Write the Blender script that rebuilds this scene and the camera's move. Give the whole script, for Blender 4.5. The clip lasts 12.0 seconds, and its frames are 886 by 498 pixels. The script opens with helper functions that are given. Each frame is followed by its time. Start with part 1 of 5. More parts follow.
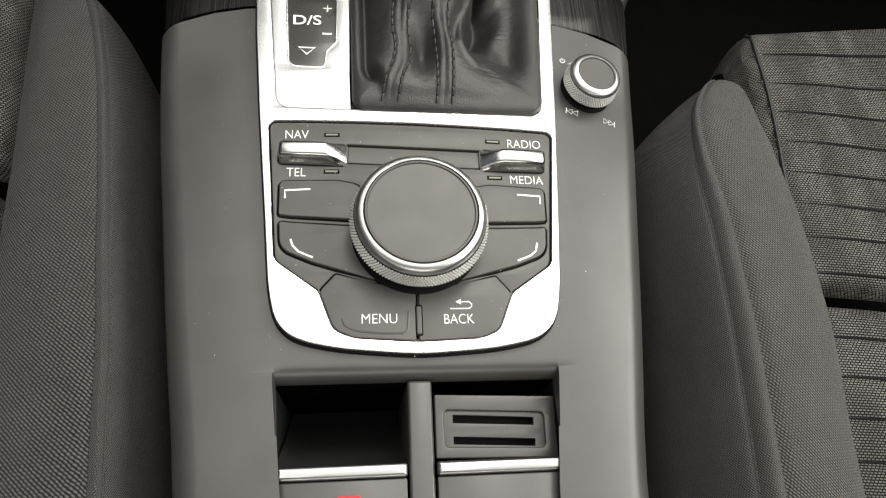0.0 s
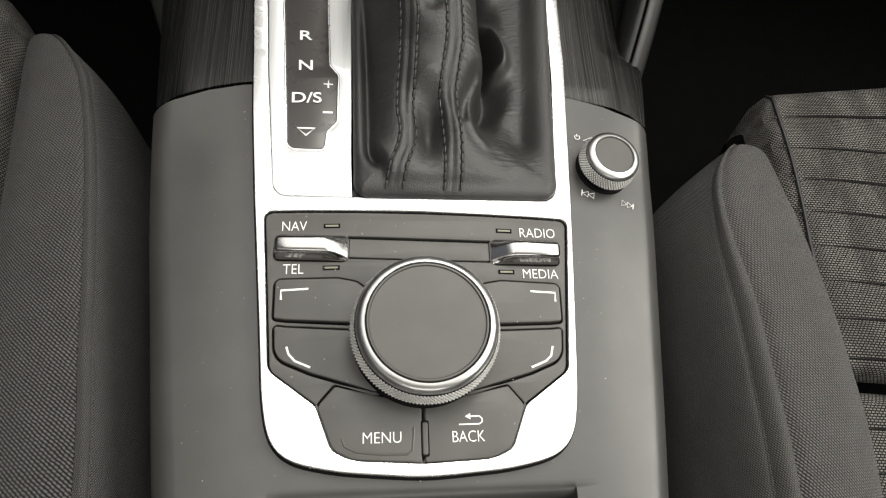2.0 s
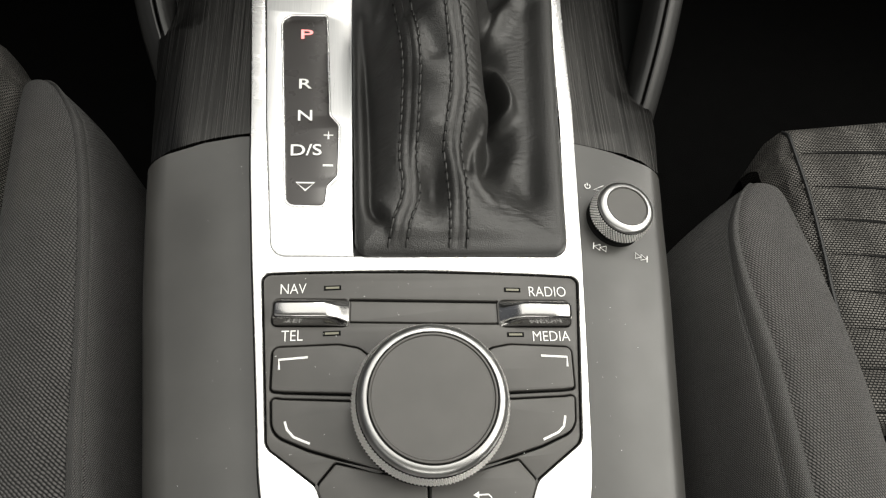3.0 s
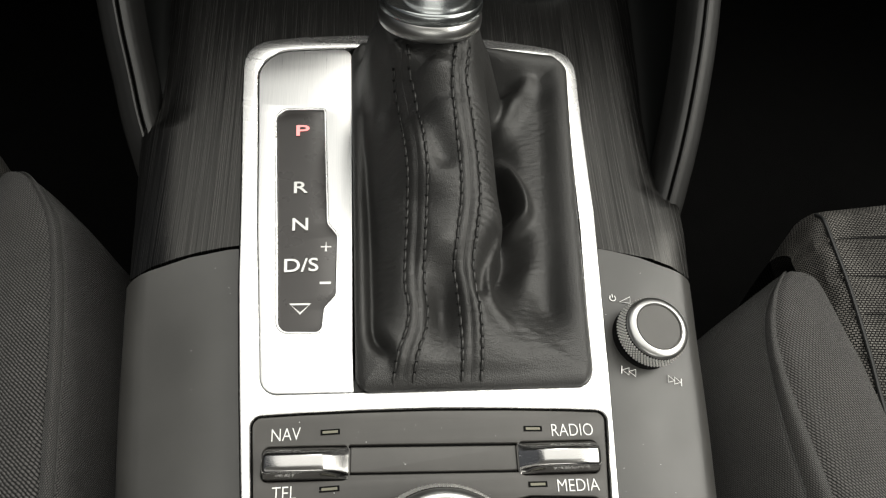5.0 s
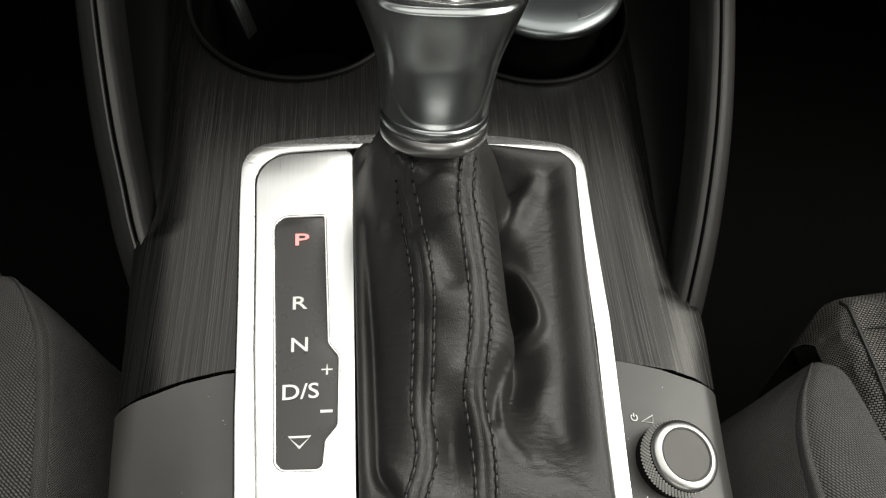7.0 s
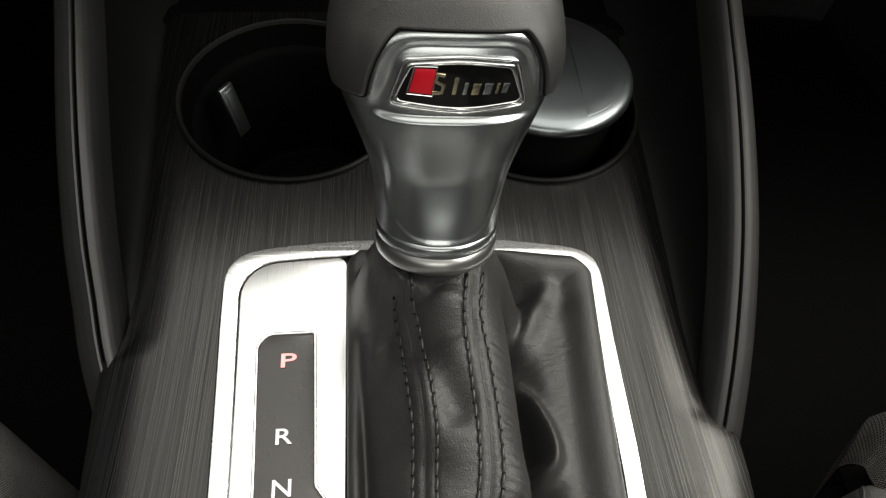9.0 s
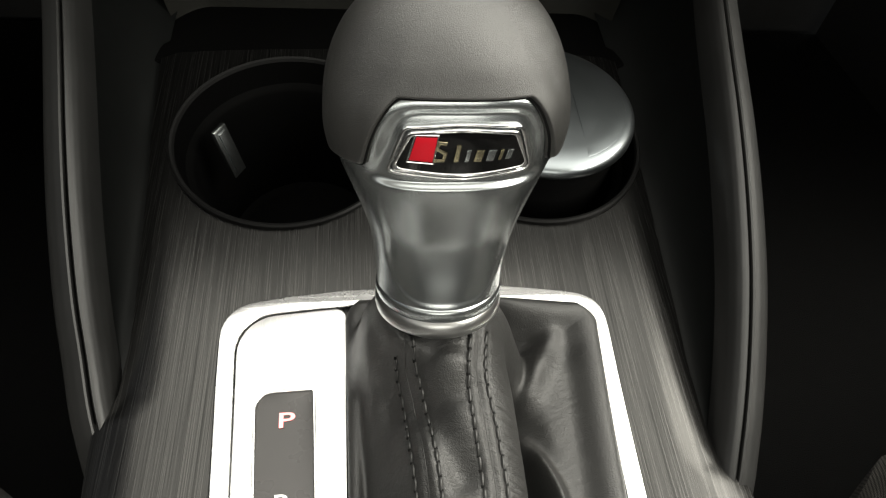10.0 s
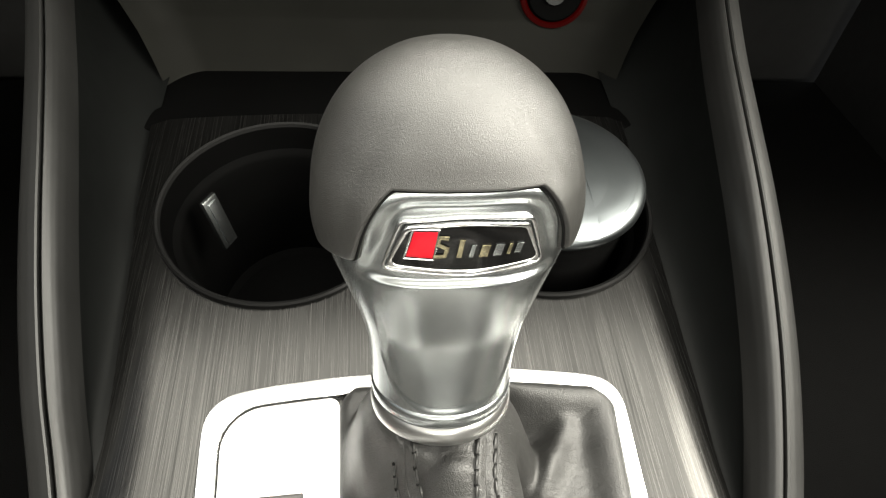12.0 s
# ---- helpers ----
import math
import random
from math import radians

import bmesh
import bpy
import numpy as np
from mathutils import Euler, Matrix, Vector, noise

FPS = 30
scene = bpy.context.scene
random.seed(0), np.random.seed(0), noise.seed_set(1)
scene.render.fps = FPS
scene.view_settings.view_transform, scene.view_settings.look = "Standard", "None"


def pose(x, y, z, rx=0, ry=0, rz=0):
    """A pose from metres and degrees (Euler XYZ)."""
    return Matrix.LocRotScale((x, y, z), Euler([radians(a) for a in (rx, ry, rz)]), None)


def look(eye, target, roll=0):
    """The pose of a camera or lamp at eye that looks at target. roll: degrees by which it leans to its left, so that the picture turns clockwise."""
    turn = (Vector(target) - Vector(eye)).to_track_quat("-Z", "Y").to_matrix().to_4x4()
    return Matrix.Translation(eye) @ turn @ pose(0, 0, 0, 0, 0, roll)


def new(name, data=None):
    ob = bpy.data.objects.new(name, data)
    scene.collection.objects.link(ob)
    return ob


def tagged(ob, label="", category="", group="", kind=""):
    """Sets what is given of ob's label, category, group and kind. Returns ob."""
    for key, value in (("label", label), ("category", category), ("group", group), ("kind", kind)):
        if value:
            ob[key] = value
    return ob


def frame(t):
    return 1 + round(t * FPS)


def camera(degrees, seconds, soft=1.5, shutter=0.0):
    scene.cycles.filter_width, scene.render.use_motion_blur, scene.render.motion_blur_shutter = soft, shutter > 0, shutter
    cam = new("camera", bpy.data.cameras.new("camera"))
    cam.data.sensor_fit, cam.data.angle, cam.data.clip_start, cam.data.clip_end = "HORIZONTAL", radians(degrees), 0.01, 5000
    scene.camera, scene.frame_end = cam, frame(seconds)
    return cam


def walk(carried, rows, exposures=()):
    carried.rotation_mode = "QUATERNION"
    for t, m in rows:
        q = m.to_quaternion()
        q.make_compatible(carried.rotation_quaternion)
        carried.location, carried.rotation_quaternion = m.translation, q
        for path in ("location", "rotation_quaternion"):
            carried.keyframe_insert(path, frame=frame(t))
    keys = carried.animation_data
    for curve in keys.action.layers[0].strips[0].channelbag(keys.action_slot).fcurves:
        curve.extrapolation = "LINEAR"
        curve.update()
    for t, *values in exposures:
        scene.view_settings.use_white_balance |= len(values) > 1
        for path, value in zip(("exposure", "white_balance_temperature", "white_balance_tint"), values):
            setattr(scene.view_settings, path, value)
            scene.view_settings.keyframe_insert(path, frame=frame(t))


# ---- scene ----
cam = camera(70.655, 12.0, 1.2)
PATH = [
    (0, (-0.02249, -0.15042, 0.22551), (0.01748, -0.03005, -0.04636), 17.00),
    (0.5, (-0.02256, -0.14258, 0.22257), (0.01765, -0.01904, -0.04784), 17.06),
    (1, (-0.02216, -0.13159, 0.22219), (0.01705, -0.00821, -0.04844), 16.79),
    (1.5, (-0.02103, -0.12425, 0.22206), (0.01651, 0.00261, -0.04719), 15.79),
    (2, (-0.02189, -0.11117, 0.22326), (0.01628, 0.01394, -0.04672), 15.83),
    (2.5, (-0.02125, -0.10150, 0.22514), (0.01502, 0.02562, -0.04416), 14.71),
    (3, (-0.02019, -0.08829, 0.22184), (0.01486, 0.04069, -0.04674), 13.73),
    (5, (-0.01987, -0.04171, 0.21583), (0.01388, 0.09594, -0.04858), 11.99),
    (5.5, (-0.01952, -0.03107, 0.21276), (0.01425, 0.11029, -0.04968), 11.82),
    (6, (-0.01851, -0.02322, 0.21307), (0.01366, 0.12308, -0.04685), 10.23),
    (6.5, (-0.01815, -0.01726, 0.21509), (0.01285, 0.13390, -0.04218), 9.23),
    (7, (-0.01946, -0.00816, 0.21864), (0.01272, 0.14401, -0.03790), 9.40),
    (9, (-0.01702, 0.01788, 0.20645), (0.01466, 0.19974, -0.03003), 7.27),
    (9.5, (-0.01791, 0.02787, 0.20804), (0.01602, 0.21076, -0.02733), 7.17),
    (10, (-0.01775, 0.03377, 0.21082), (0.01561, 0.21904, -0.02277), 6.70),
    (10.5, (-0.02014, 0.04483, 0.21053), (0.01799, 0.22973, -0.02262), 6.90),
    (11, (-0.01874, 0.04843, 0.20783), (0.01764, 0.24111, -0.01923), 6.44),
    (11.5, (-0.01790, 0.05143, 0.20798), (0.01757, 0.24801, -0.01584), 5.99),
    (12, (-0.01541, 0.05461, 0.20577), (0.01734, 0.25609, -0.01407), 5.27),
]
EXPOSURES = [(0.0, 0.44, 6600, 9.5), (3.0, 0.17, 6600, 9.0), (5.0, 0.0, 6600, 8.5), (7.0, 0.0, 6600, 8.0), (9.0, 0.30, 6650, 8.0), (10.0, 0.85, 6750, 7.5), (11.0, 1.66, 6800, 7.5), (12.0, 1.96, 6850, 7.5)]
walk(cam, [(t, look(eye, target, roll)) for t, eye, target, roll in PATH], EXPOSURES)

# ---- light: an overcast sky through the windscreen and the side windows ----
world = bpy.data.worlds.new("sky")
scene.world = world
world.use_nodes = True
wn = world.node_tree.nodes
sky = wn.new("ShaderNodeTexSky")
sky.sky_type, sky.sun_disc = "NISHITA", False
sky.sun_elevation, sky.sun_rotation = radians(50), radians(20)
pale = wn.new("ShaderNodeHueSaturation")
pale.inputs["Saturation"].default_value = 0.2
world.node_tree.links.new(sky.outputs[0], pale.inputs["Color"])
world.node_tree.links.new(pale.outputs[0], wn["Background"].inputs[0])
wn["Background"].inputs[1].default_value = 0.05

sun = new("sun", bpy.data.lights.new("sun", "SUN"))
sun.data.energy, sun.data.angle, sun.data.color = 0.6, radians(14), (1, 0.97, 0.90)
sun.matrix_world = look((0.4, 1.2, 1.9), (0, 0, 0))


def window_lamp(name, eye, target, wide, high, watts, colour):
    lamp = bpy.data.lights.new(name, "AREA")
    lamp.shape, lamp.size, lamp.size_y = "RECTANGLE", wide, high
    lamp.energy, lamp.color = watts, colour
    ob = new(name, lamp)
    ob.matrix_world = look(eye, target)
    return ob


# the windscreen's upper part, where the sky shows, leans from (y 0.50, z 0.53) up to the header (y -0.28, z 0.775)
window_lamp("windscreen_light", (0.15, 0.09, 0.658), (0.15, 0.09 - 0.245, 0.658 - 0.78), 1.18, 0.78, 5.5, (1.0, 0.98, 0.915))
window_lamp("side_window_light", (-0.68, -0.72, 0.57), (0.0, -0.05, 0.20), 0.75, 0.38, 0.5, (1.0, 0.975, 0.905))
window_lamp("side_window_light", (0.68, -0.08, 0.57), (0.0, -0.04, 0.34), 0.95, 0.38, 7.4, (1.0, 0.975, 0.905))
window_lamp("rear_window_light", (0, -1.30, 0.56), (0, 0.0, 0.30), 1.0, 0.34, 3.4, (1.0, 0.975, 0.905))


# ---- materials ----
def nodes_of(name):
    m = bpy.data.materials.new(name)
    m.use_nodes = True
    t = m.node_tree
    return m, t, t.nodes["Principled BSDF"]


def add(t, kind, **inputs):
    n = t.nodes.new(kind)
    for key, value in inputs.items():
        n.inputs[key.replace("_", " ")].default_value = value
    return n


def math_node(t, op, a, b=None):
    n = t.nodes.new("ShaderNodeMath")
    n.operation = op
    for i, v in enumerate((a, b)):
        if v is None:
            continue
        if isinstance(v, (int, float)):
            n.inputs[i].default_value = v
        else:
            t.links.new(v, n.inputs[i])
    return n.outputs[0]


def stretched(t, scale=(1, 1, 1), uv=False):
    c = t.nodes.new("ShaderNodeTexCoord")
    mp = t.nodes.new("ShaderNodeMapping")
    mp.inputs["Scale"].default_value = scale
    t.links.new(c.outputs["UV" if uv else "Object"], mp.inputs[0])
    return mp.outputs[0]


def ramp(t, fac, a, b, lo=0.3, hi=0.7):
    r = t.nodes.new("ShaderNodeValToRGB")
    r.color_ramp.elements[0].position, r.color_ramp.elements[1].position = lo, hi
    r.color_ramp.elements[0].color, r.color_ramp.elements[1].color = (*a, 1), (*b, 1)
    t.links.new(fac, r.inputs[0])
    return r.outputs[0]


def bump(t, b, height, strength, distance, after=None):
    n = t.nodes.new("ShaderNodeBump")
    n.inputs["Strength"].default_value, n.inputs["Distance"].default_value = strength, distance
    t.links.new(height, n.inputs["Height"])
    if after:
        t.links.new(after, n.inputs["Normal"])
    t.links.new(n.outputs[0], b.inputs["Normal"])
    return n.outputs[0]


def noise_node(t, vec, scale, detail=3.0, rough=0.55):
    n = add(t, "ShaderNodeTexNoise", Scale=scale, Detail=detail, Roughness=rough)
    t.links.new(vec, n.inputs["Vector"])
    return n.outputs[0]


def surface(name, colour, rough, metal=0.0, vary=0.12, rough_vary=0.06, grain=2500, depth=0.00002, strength=0.4, spec=0.5):
    """A plain material with soft large-scale variation of colour and gloss and a fine grain."""
    m, t, b = nodes_of(name)
    b.inputs["Metallic"].default_value = metal
    b.inputs["Specular IOR Level"].default_value = spec
    vec = stretched(t)
    big = noise_node(t, vec, 45, 4)
    lo, hi = [c * (1 - vary) for c in colour], [min(1, c * (1 + vary)) for c in colour]
    t.links.new(ramp(t, big, lo, hi), b.inputs["Base Color"])
    fine = noise_node(t, vec, grain, 2)
    r = math_node(t, "MULTIPLY_ADD", noise_node(t, vec, 110, 3), 2 * rough_vary)
    r.node.inputs[2].default_value = rough - rough_vary
    t.links.new(r, b.inputs["Roughness"])
    bump(t, b, fine, strength, depth)
    return m


def brushed(name, dark, light, metal, rough, grain=(2600, 14, 200), strength=0.35, depth=0.00003):
    """Brushed metal: long thin streaks along y."""
    m, t, b = nodes_of(name)
    vec = stretched(t, grain)
    s = noise_node(t, vec, 1.0, 4, 0.7)
    s2 = noise_node(t, stretched(t, (grain[0] * 0.25, grain[1] * 0.7, 60)), 1.0, 3)
    both = math_node(t, "ADD", math_node(t, "MULTIPLY", s, 0.88), math_node(t, "MULTIPLY", s2, 0.12))
    t.links.new(ramp(t, both, dark, light, 0.38, 0.64), b.inputs["Base Color"])
    r = math_node(t, "MULTIPLY_ADD", both, 0.3)
    r.node.inputs[2].default_value = rough - 0.15
    t.links.new(r, b.inputs["Roughness"])
    b.inputs["Metallic"].default_value = metal
    bump(t, b, both, strength, depth)
    return m


def leather(name, colour, rough, cell, depth, wrinkle=0.0, spec=0.5):
    m, t, b = nodes_of(name)
    b.inputs["Specular IOR Level"].default_value = spec
    vec = stretched(t)
    v = add(t, "ShaderNodeTexVoronoi", Scale=cell)
    v.feature = "F1"
    warp = t.nodes.new("ShaderNodeMixRGB")
    warp.inputs[0].default_value = 0.0012
    n = add(t, "ShaderNodeTexNoise", Scale=cell * 0.5, Detail=2.0)
    t.links.new(vec, n.inputs["Vector"])
    t.links.new(vec, warp.inputs[1])
    t.links.new(n.outputs["Color"], warp.inputs[2])
    t.links.new(warp.outputs[0], v.inputs["Vector"])
    big = noise_node(t, vec, 60, 4)
    t.links.new(ramp(t, big, [c * 0.85 for c in colour], [c * 1.15 for c in colour]), b.inputs["Base Color"])
    r = math_node(t, "MULTIPLY_ADD", noise_node(t, vec, 300, 3), 0.08)
    r.node.inputs[2].default_value = rough - 0.04
    t.links.new(r, b.inputs["Roughness"])
    first = bump(t, b, v.outputs["Distance"], 0.5, depth)
    if wrinkle:
        bump(t, b, noise_node(t, stretched(t, (1, 2.2, 1)), 620, 4, 0.6), 0.45, wrinkle, first)
    return m


def twill(name, dark, light, period=0.0015, slant=1.0):
    """Woven twill: slanted ribs of short thread floats, on a map in metres."""
    m, t, b = nodes_of(name)
    c = t.nodes.new("ShaderNodeTexCoord")
    s = t.nodes.new("ShaderNodeSeparateXYZ")
    t.links.new(c.outputs["UV"], s.inputs[0])
    wob = noise_node(t, stretched(t, (1, 1, 1), True), 260, 2)
    u = math_node(t, "ADD", s.outputs[0], math_node(t, "MULTIPLY", wob, 0.0012))
    across = math_node(t, "MULTIPLY", math_node(t, "ADD", u, math_node(t, "MULTIPLY", s.outputs[1], slant)), 1 / period)
    along_rib = math_node(t, "MULTIPLY", math_node(t, "SUBTRACT", u, math_node(t, "MULTIPLY", s.outputs[1], slant)), 0.7 / period)
    rib = math_node(t, "POWER", math_node(t, "ABSOLUTE", math_node(t, "SINE", math_node(t, "MULTIPLY", across, math.pi))), 0.7)
    shifted = math_node(t, "ADD", along_rib, math_node(t, "MULTIPLY", math_node(t, "FLOOR", across), 0.37))
    thread = math_node(t, "POWER", math_node(t, "ABSOLUTE", math_node(t, "SINE", math_node(t, "MULTIPLY", shifted, math.pi))), 0.5)
    h = math_node(t, "MULTIPLY", rib, math_node(t, "ADD", math_node(t, "MULTIPLY", thread, 0.5), 0.5))
    fuzz = noise_node(t, stretched(t, (1, 1, 1), True), 3000, 2)
    h2 = math_node(t, "ADD", math_node(t, "MULTIPLY", h, 0.80), math_node(t, "MULTIPLY", fuzz, 0.30))
    tone = ramp(t, noise_node(t, stretched(t, (1, 1, 1), True), 60, 3), (0.88,) * 3, (1.1,) * 3)
    mul = t.nodes.new("ShaderNodeMixRGB")
    mul.blend_type, mul.inputs[0].default_value = "MULTIPLY", 1
    t.links.new(ramp(t, h2, dark, light, 0.50, 0.92), mul.inputs[1])
    t.links.new(tone, mul.inputs[2])
    t.links.new(mul.outputs[0], b.inputs["Base Color"])
    b.inputs["Roughness"].default_value = 0.9
    b.inputs["Sheen Weight"].default_value = 0.10
    b.inputs["Specular IOR Level"].default_value = 0.2
    bump(t, b, h2, 0.9, 0.0007)
    return m


def basket(name, dark, light):
    """The seat's centre cloth: rows of short pale dashes on black, on a map in metres."""
    m, t, b = nodes_of(name)
    vec = stretched(t, (1, 1, 1), True)
    br = add(t, "ShaderNodeTexBrick", Scale=1.0)
    br.inputs["Brick Width"].default_value, br.inputs["Row Height"].default_value = 0.0019, 0.0013
    br.inputs["Mortar Size"].default_value, br.inputs["Mortar Smooth"].default_value = 0.00036, 0.5
    br.inputs["Color1"].default_value, br.inputs["Color2"].default_value = (*light, 1), (*[c * 0.72 for c in light], 1)
    br.inputs["Mortar"].default_value = (*dark, 1)
    t.links.new(vec, br.inputs["Vector"])
    patch = ramp(t, noise_node(t, stretched(t, (55, 20, 1), True), 1.0, 1), (0.72,) * 3, (1.12,) * 3, 0.42, 0.58)
    mul = t.nodes.new("ShaderNodeMixRGB")
    mul.blend_type, mul.inputs[0].default_value = "MULTIPLY", 1
    t.links.new(br.outputs["Color"], mul.inputs[1])
    t.links.new(patch, mul.inputs[2])
    t.links.new(mul.outputs[0], b.inputs["Base Color"])
    b.inputs["Roughness"].default_value = 0.85
    b.inputs["Specular IOR Level"].default_value = 0.2
    inv = math_node(t, "SUBTRACT", 1.0, br.outputs["Fac"])
    bump(t, b, inv, 0.8, 0.0004)
    return m


def glowing(name, colour, strength, base):
    m, t, b = nodes_of(name)
    b.inputs["Base Color"].default_value = (*base, 1)
    b.inputs["Emission Color"].default_value, b.inputs["Emission Strength"].default_value = (*colour, 1), strength
    return m


RAIL = surface("rail_soft_plastic", (0.008, 0.008, 0.0078), 0.42, grain=3000, depth=0.000012, strength=0.35)
SATIN = surface("satin_grey_plastic", (0.043, 0.0423, 0.0403), 0.36, grain=3200, depth=0.000012, strength=0.35, spec=0.6)
BUTTON = surface("button_plastic", (0.064, 0.0615, 0.058), 0.42, grain=4200, depth=0.000008)
# black plastic taken almost to zero, so the colour holds the hollows' shade
SHADE_BLACK = surface("shade_black_plastic", (0.0010, 0.0010, 0.0010), 0.7, spec=0.02)
POLISH = surface("satin_switch_metal", (0.44, 0.435, 0.43), 0.20, 1.0, 0.03, 0.02, 5000, 0.000002, 0.1)
RIM = surface("cup_rim_plastic", (0.004, 0.004, 0.004), 0.5, grain=2200, depth=0.00002, spec=0.10)
GAP = surface("black_gap", (0.005, 0.005, 0.005), 0.7, spec=0.08)
# the rails' plastic again, darkened in colour for the shade on their inner flanks
FLANK_SHADED = surface("rail_plastic_shaded", (0.0030, 0.0033, 0.0032), 0.5, grain=2200, depth=0.00002, spec=0.10)
DARK = surface("dark_plastic", (0.014, 0.0145, 0.015), 0.5, grain=2200, depth=0.00002)
# olive-grey recess wall, its colour lowered for the shade under the dashboard
WALL_SHADED = surface("recess_plastic_shaded", (0.0046, 0.0046, 0.0038), 0.6, grain=2200, depth=0.00002, spec=0.05)
SILVER = surface("anodised_silver_trim", (0.76, 0.76, 0.76), 0.27, 1.0, 0.03, 0.03, 5000, 0.000004, 0.15)
PLATE = brushed("brushed_aluminium_plate", (0.70, 0.705, 0.71), (0.79, 0.79, 0.79), 1.0, 0.33, (3400, 40, 400), 0.10, 0.000006)
BRUSHED = brushed("dark_brushed_inlay", (0.021, 0.021, 0.0204), (0.064, 0.063, 0.061), 0.95, 0.25, (3000, 5, 150), 0.38, 0.00003)
RING = surface("bright_satin_ring", (0.43, 0.43, 0.425), 0.33, 1.0, 0.03, 0.03, 5000, 0.000002, 0.1)
STRIP = surface("satin_edge_strip", (0.34, 0.34, 0.345), 0.30, 1.0, 0.03, 0.02, 5000, 0.000002, 0.1)
GRIP = surface("knurled_satin_metal", (0.93, 0.92, 0.90), 0.55, 1.0, 0.03, 0.02, 5000, 0.000002, 0.1)
CHROME = surface("satin_chrome", (0.42, 0.445, 0.45), 0.27, 1.0, 0.015, 0.008, 5000, 0.000002, 0.08)
BRIGHT = surface("polished_chrome", (0.80, 0.80, 0.80), 0.16, 1.0, 0.03, 0.02, 5000, 0.000002, 0.1)
ALU = surface("satin_lid_aluminium", (0.22, 0.24, 0.25), 0.30, 1.0, 0.05, 0.03, 5000, 0.000002, 0.1)
BOOT = leather("black_boot_leather", (0.0185, 0.0183, 0.0176), 0.46, 2300, 0.00028, 0.00034, 0.72)
KNOB = leather("grained_knob_leather", (0.021, 0.0206, 0.0194), 0.38, 3800, 0.00014, 0.0, 0.85)
THREAD = surface("dark_thread", (0.020, 0.020, 0.0195), 0.38, grain=6000, depth=0.00005, spec=0.5)
PALE_THREAD = surface("grey_thread", (0.050, 0.050, 0.049), 0.8, grain=6000, depth=0.00005)
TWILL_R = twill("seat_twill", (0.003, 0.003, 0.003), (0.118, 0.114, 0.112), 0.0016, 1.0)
# same cloth mirrored; the left seat's shade is put into its darker colour
TWILL_L_SHADED = twill("seat_twill_shaded", (0.003, 0.003, 0.003), (0.098, 0.095, 0.094), 0.0017, -1.0)
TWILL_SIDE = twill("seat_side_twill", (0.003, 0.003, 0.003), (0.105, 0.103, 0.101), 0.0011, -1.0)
BASKET = basket("seat_centre_cloth", (0.004, 0.004, 0.004), (0.155, 0.148, 0.138))
WHITE = surface("white_print", (0.84, 0.84, 0.83), 0.5, vary=0.02)
RED_LIT = glowing("red_lit_letter", (1.0, 0.24, 0.23), 1.0, (0.8, 0.38, 0.38))
RED = surface("red_enamel", (0.42, 0.003, 0.012), 0.3, vary=0.05)
RED_RING = glowing("red_lit_ring", (1.0, 0.0, 0.0), 0.006, (0.005, 0.0, 0.0))
RED_RING.node_tree.nodes["Principled BSDF"].inputs["Specular IOR Level"].default_value = 0.05
GOLD = surface("pale_metal_letter", (0.50, 0.45, 0.30), 0.25, 1.0, 0.05)
GLOSS = surface("black_gloss", (0.004, 0.004, 0.004), 0.10, rough_vary=0.02, strength=0.05, spec=0.25)
WINDOW = surface("selector_window", (0.030, 0.027, 0.026), 0.28, rough_vary=0.03, strength=0.1)
CARPET = surface("black_carpet", (0.004, 0.004, 0.004), 0.95, grain=900, depth=0.001, strength=0.8, spec=0.1)
LINER = surface("headliner", (0.52, 0.52, 0.50), 0.9, grain=1500, depth=0.0003)
DASH = surface("dashboard_plastic", (0.02, 0.02, 0.02), 0.6, grain=1200, depth=0.0001)


# ---- builders ----
def thing(name, label, category, group="", kind=""):
    return tagged(new(name), label, category, group, kind)


def finish(me, angle=38):
    for p in me.polygons:
        p.use_smooth = True
    me.set_sharp_from_angle(angle=radians(angle))


def part(name, bm, material, parent, label="", angle=38):
    me = bpy.data.meshes.new(name)
    bmesh.ops.recalc_face_normals(bm, faces=bm.faces)
    bm.to_mesh(me)
    bm.free()
    me.materials.append(material)
    finish(me, angle)
    ob = new(name, me)
    ob.parent = parent
    return tagged(ob, label)


def structure(name, bm, material, label, category):
    ob = part(name, bm, material, None)
    return tagged(ob, label, category, kind="structure")


def rounded(points, radii, n=7):
    """A polygon with rounded corners. radii: one number or one for each corner."""
    out, count = [], len(points)
    if not hasattr(radii, "__len__"):
        radii = [radii] * count
    for i in range(count):
        p, a, b = (Vector(points[j % count]).to_2d() for j in (i, i - 1, i + 1))
        u, v = (a - p), (b - p)
        lu, lv = u.length, v.length
        u, v = u / lu, v / lv
        half = math.acos(max(-1, min(1, u.dot(v)))) / 2
        r = radii[i]
        cut = r / max(1e-6, math.tan(half))
        if r <= 0 or half > 1.55:
            out.append(tuple(p))
            continue
        cut = min(cut, lu * 0.49, lv * 0.49)
        r = cut * math.tan(half)
        c = p + (u + v).normalized() * (r / math.sin(half))
        s, e = p + u * cut - c, p + v * cut - c
        turn = s.angle_signed(e)
        for k in range(n + 1):
            w = s.copy()
            w.rotate(Matrix.Rotation(-turn * k / n, 2))
            out.append(tuple(c + w))
    return out


def dense(poly, step=0.006):
    out = []
    for i, p in enumerate(poly):
        q = poly[(i + 1) % len(poly)]
        n = max(1, int(math.dist(p, q) / step))
        out += [(p[0] + (q[0] - p[0]) * k / n, p[1] + (q[1] - p[1]) * k / n) for k in range(n)]
    return out


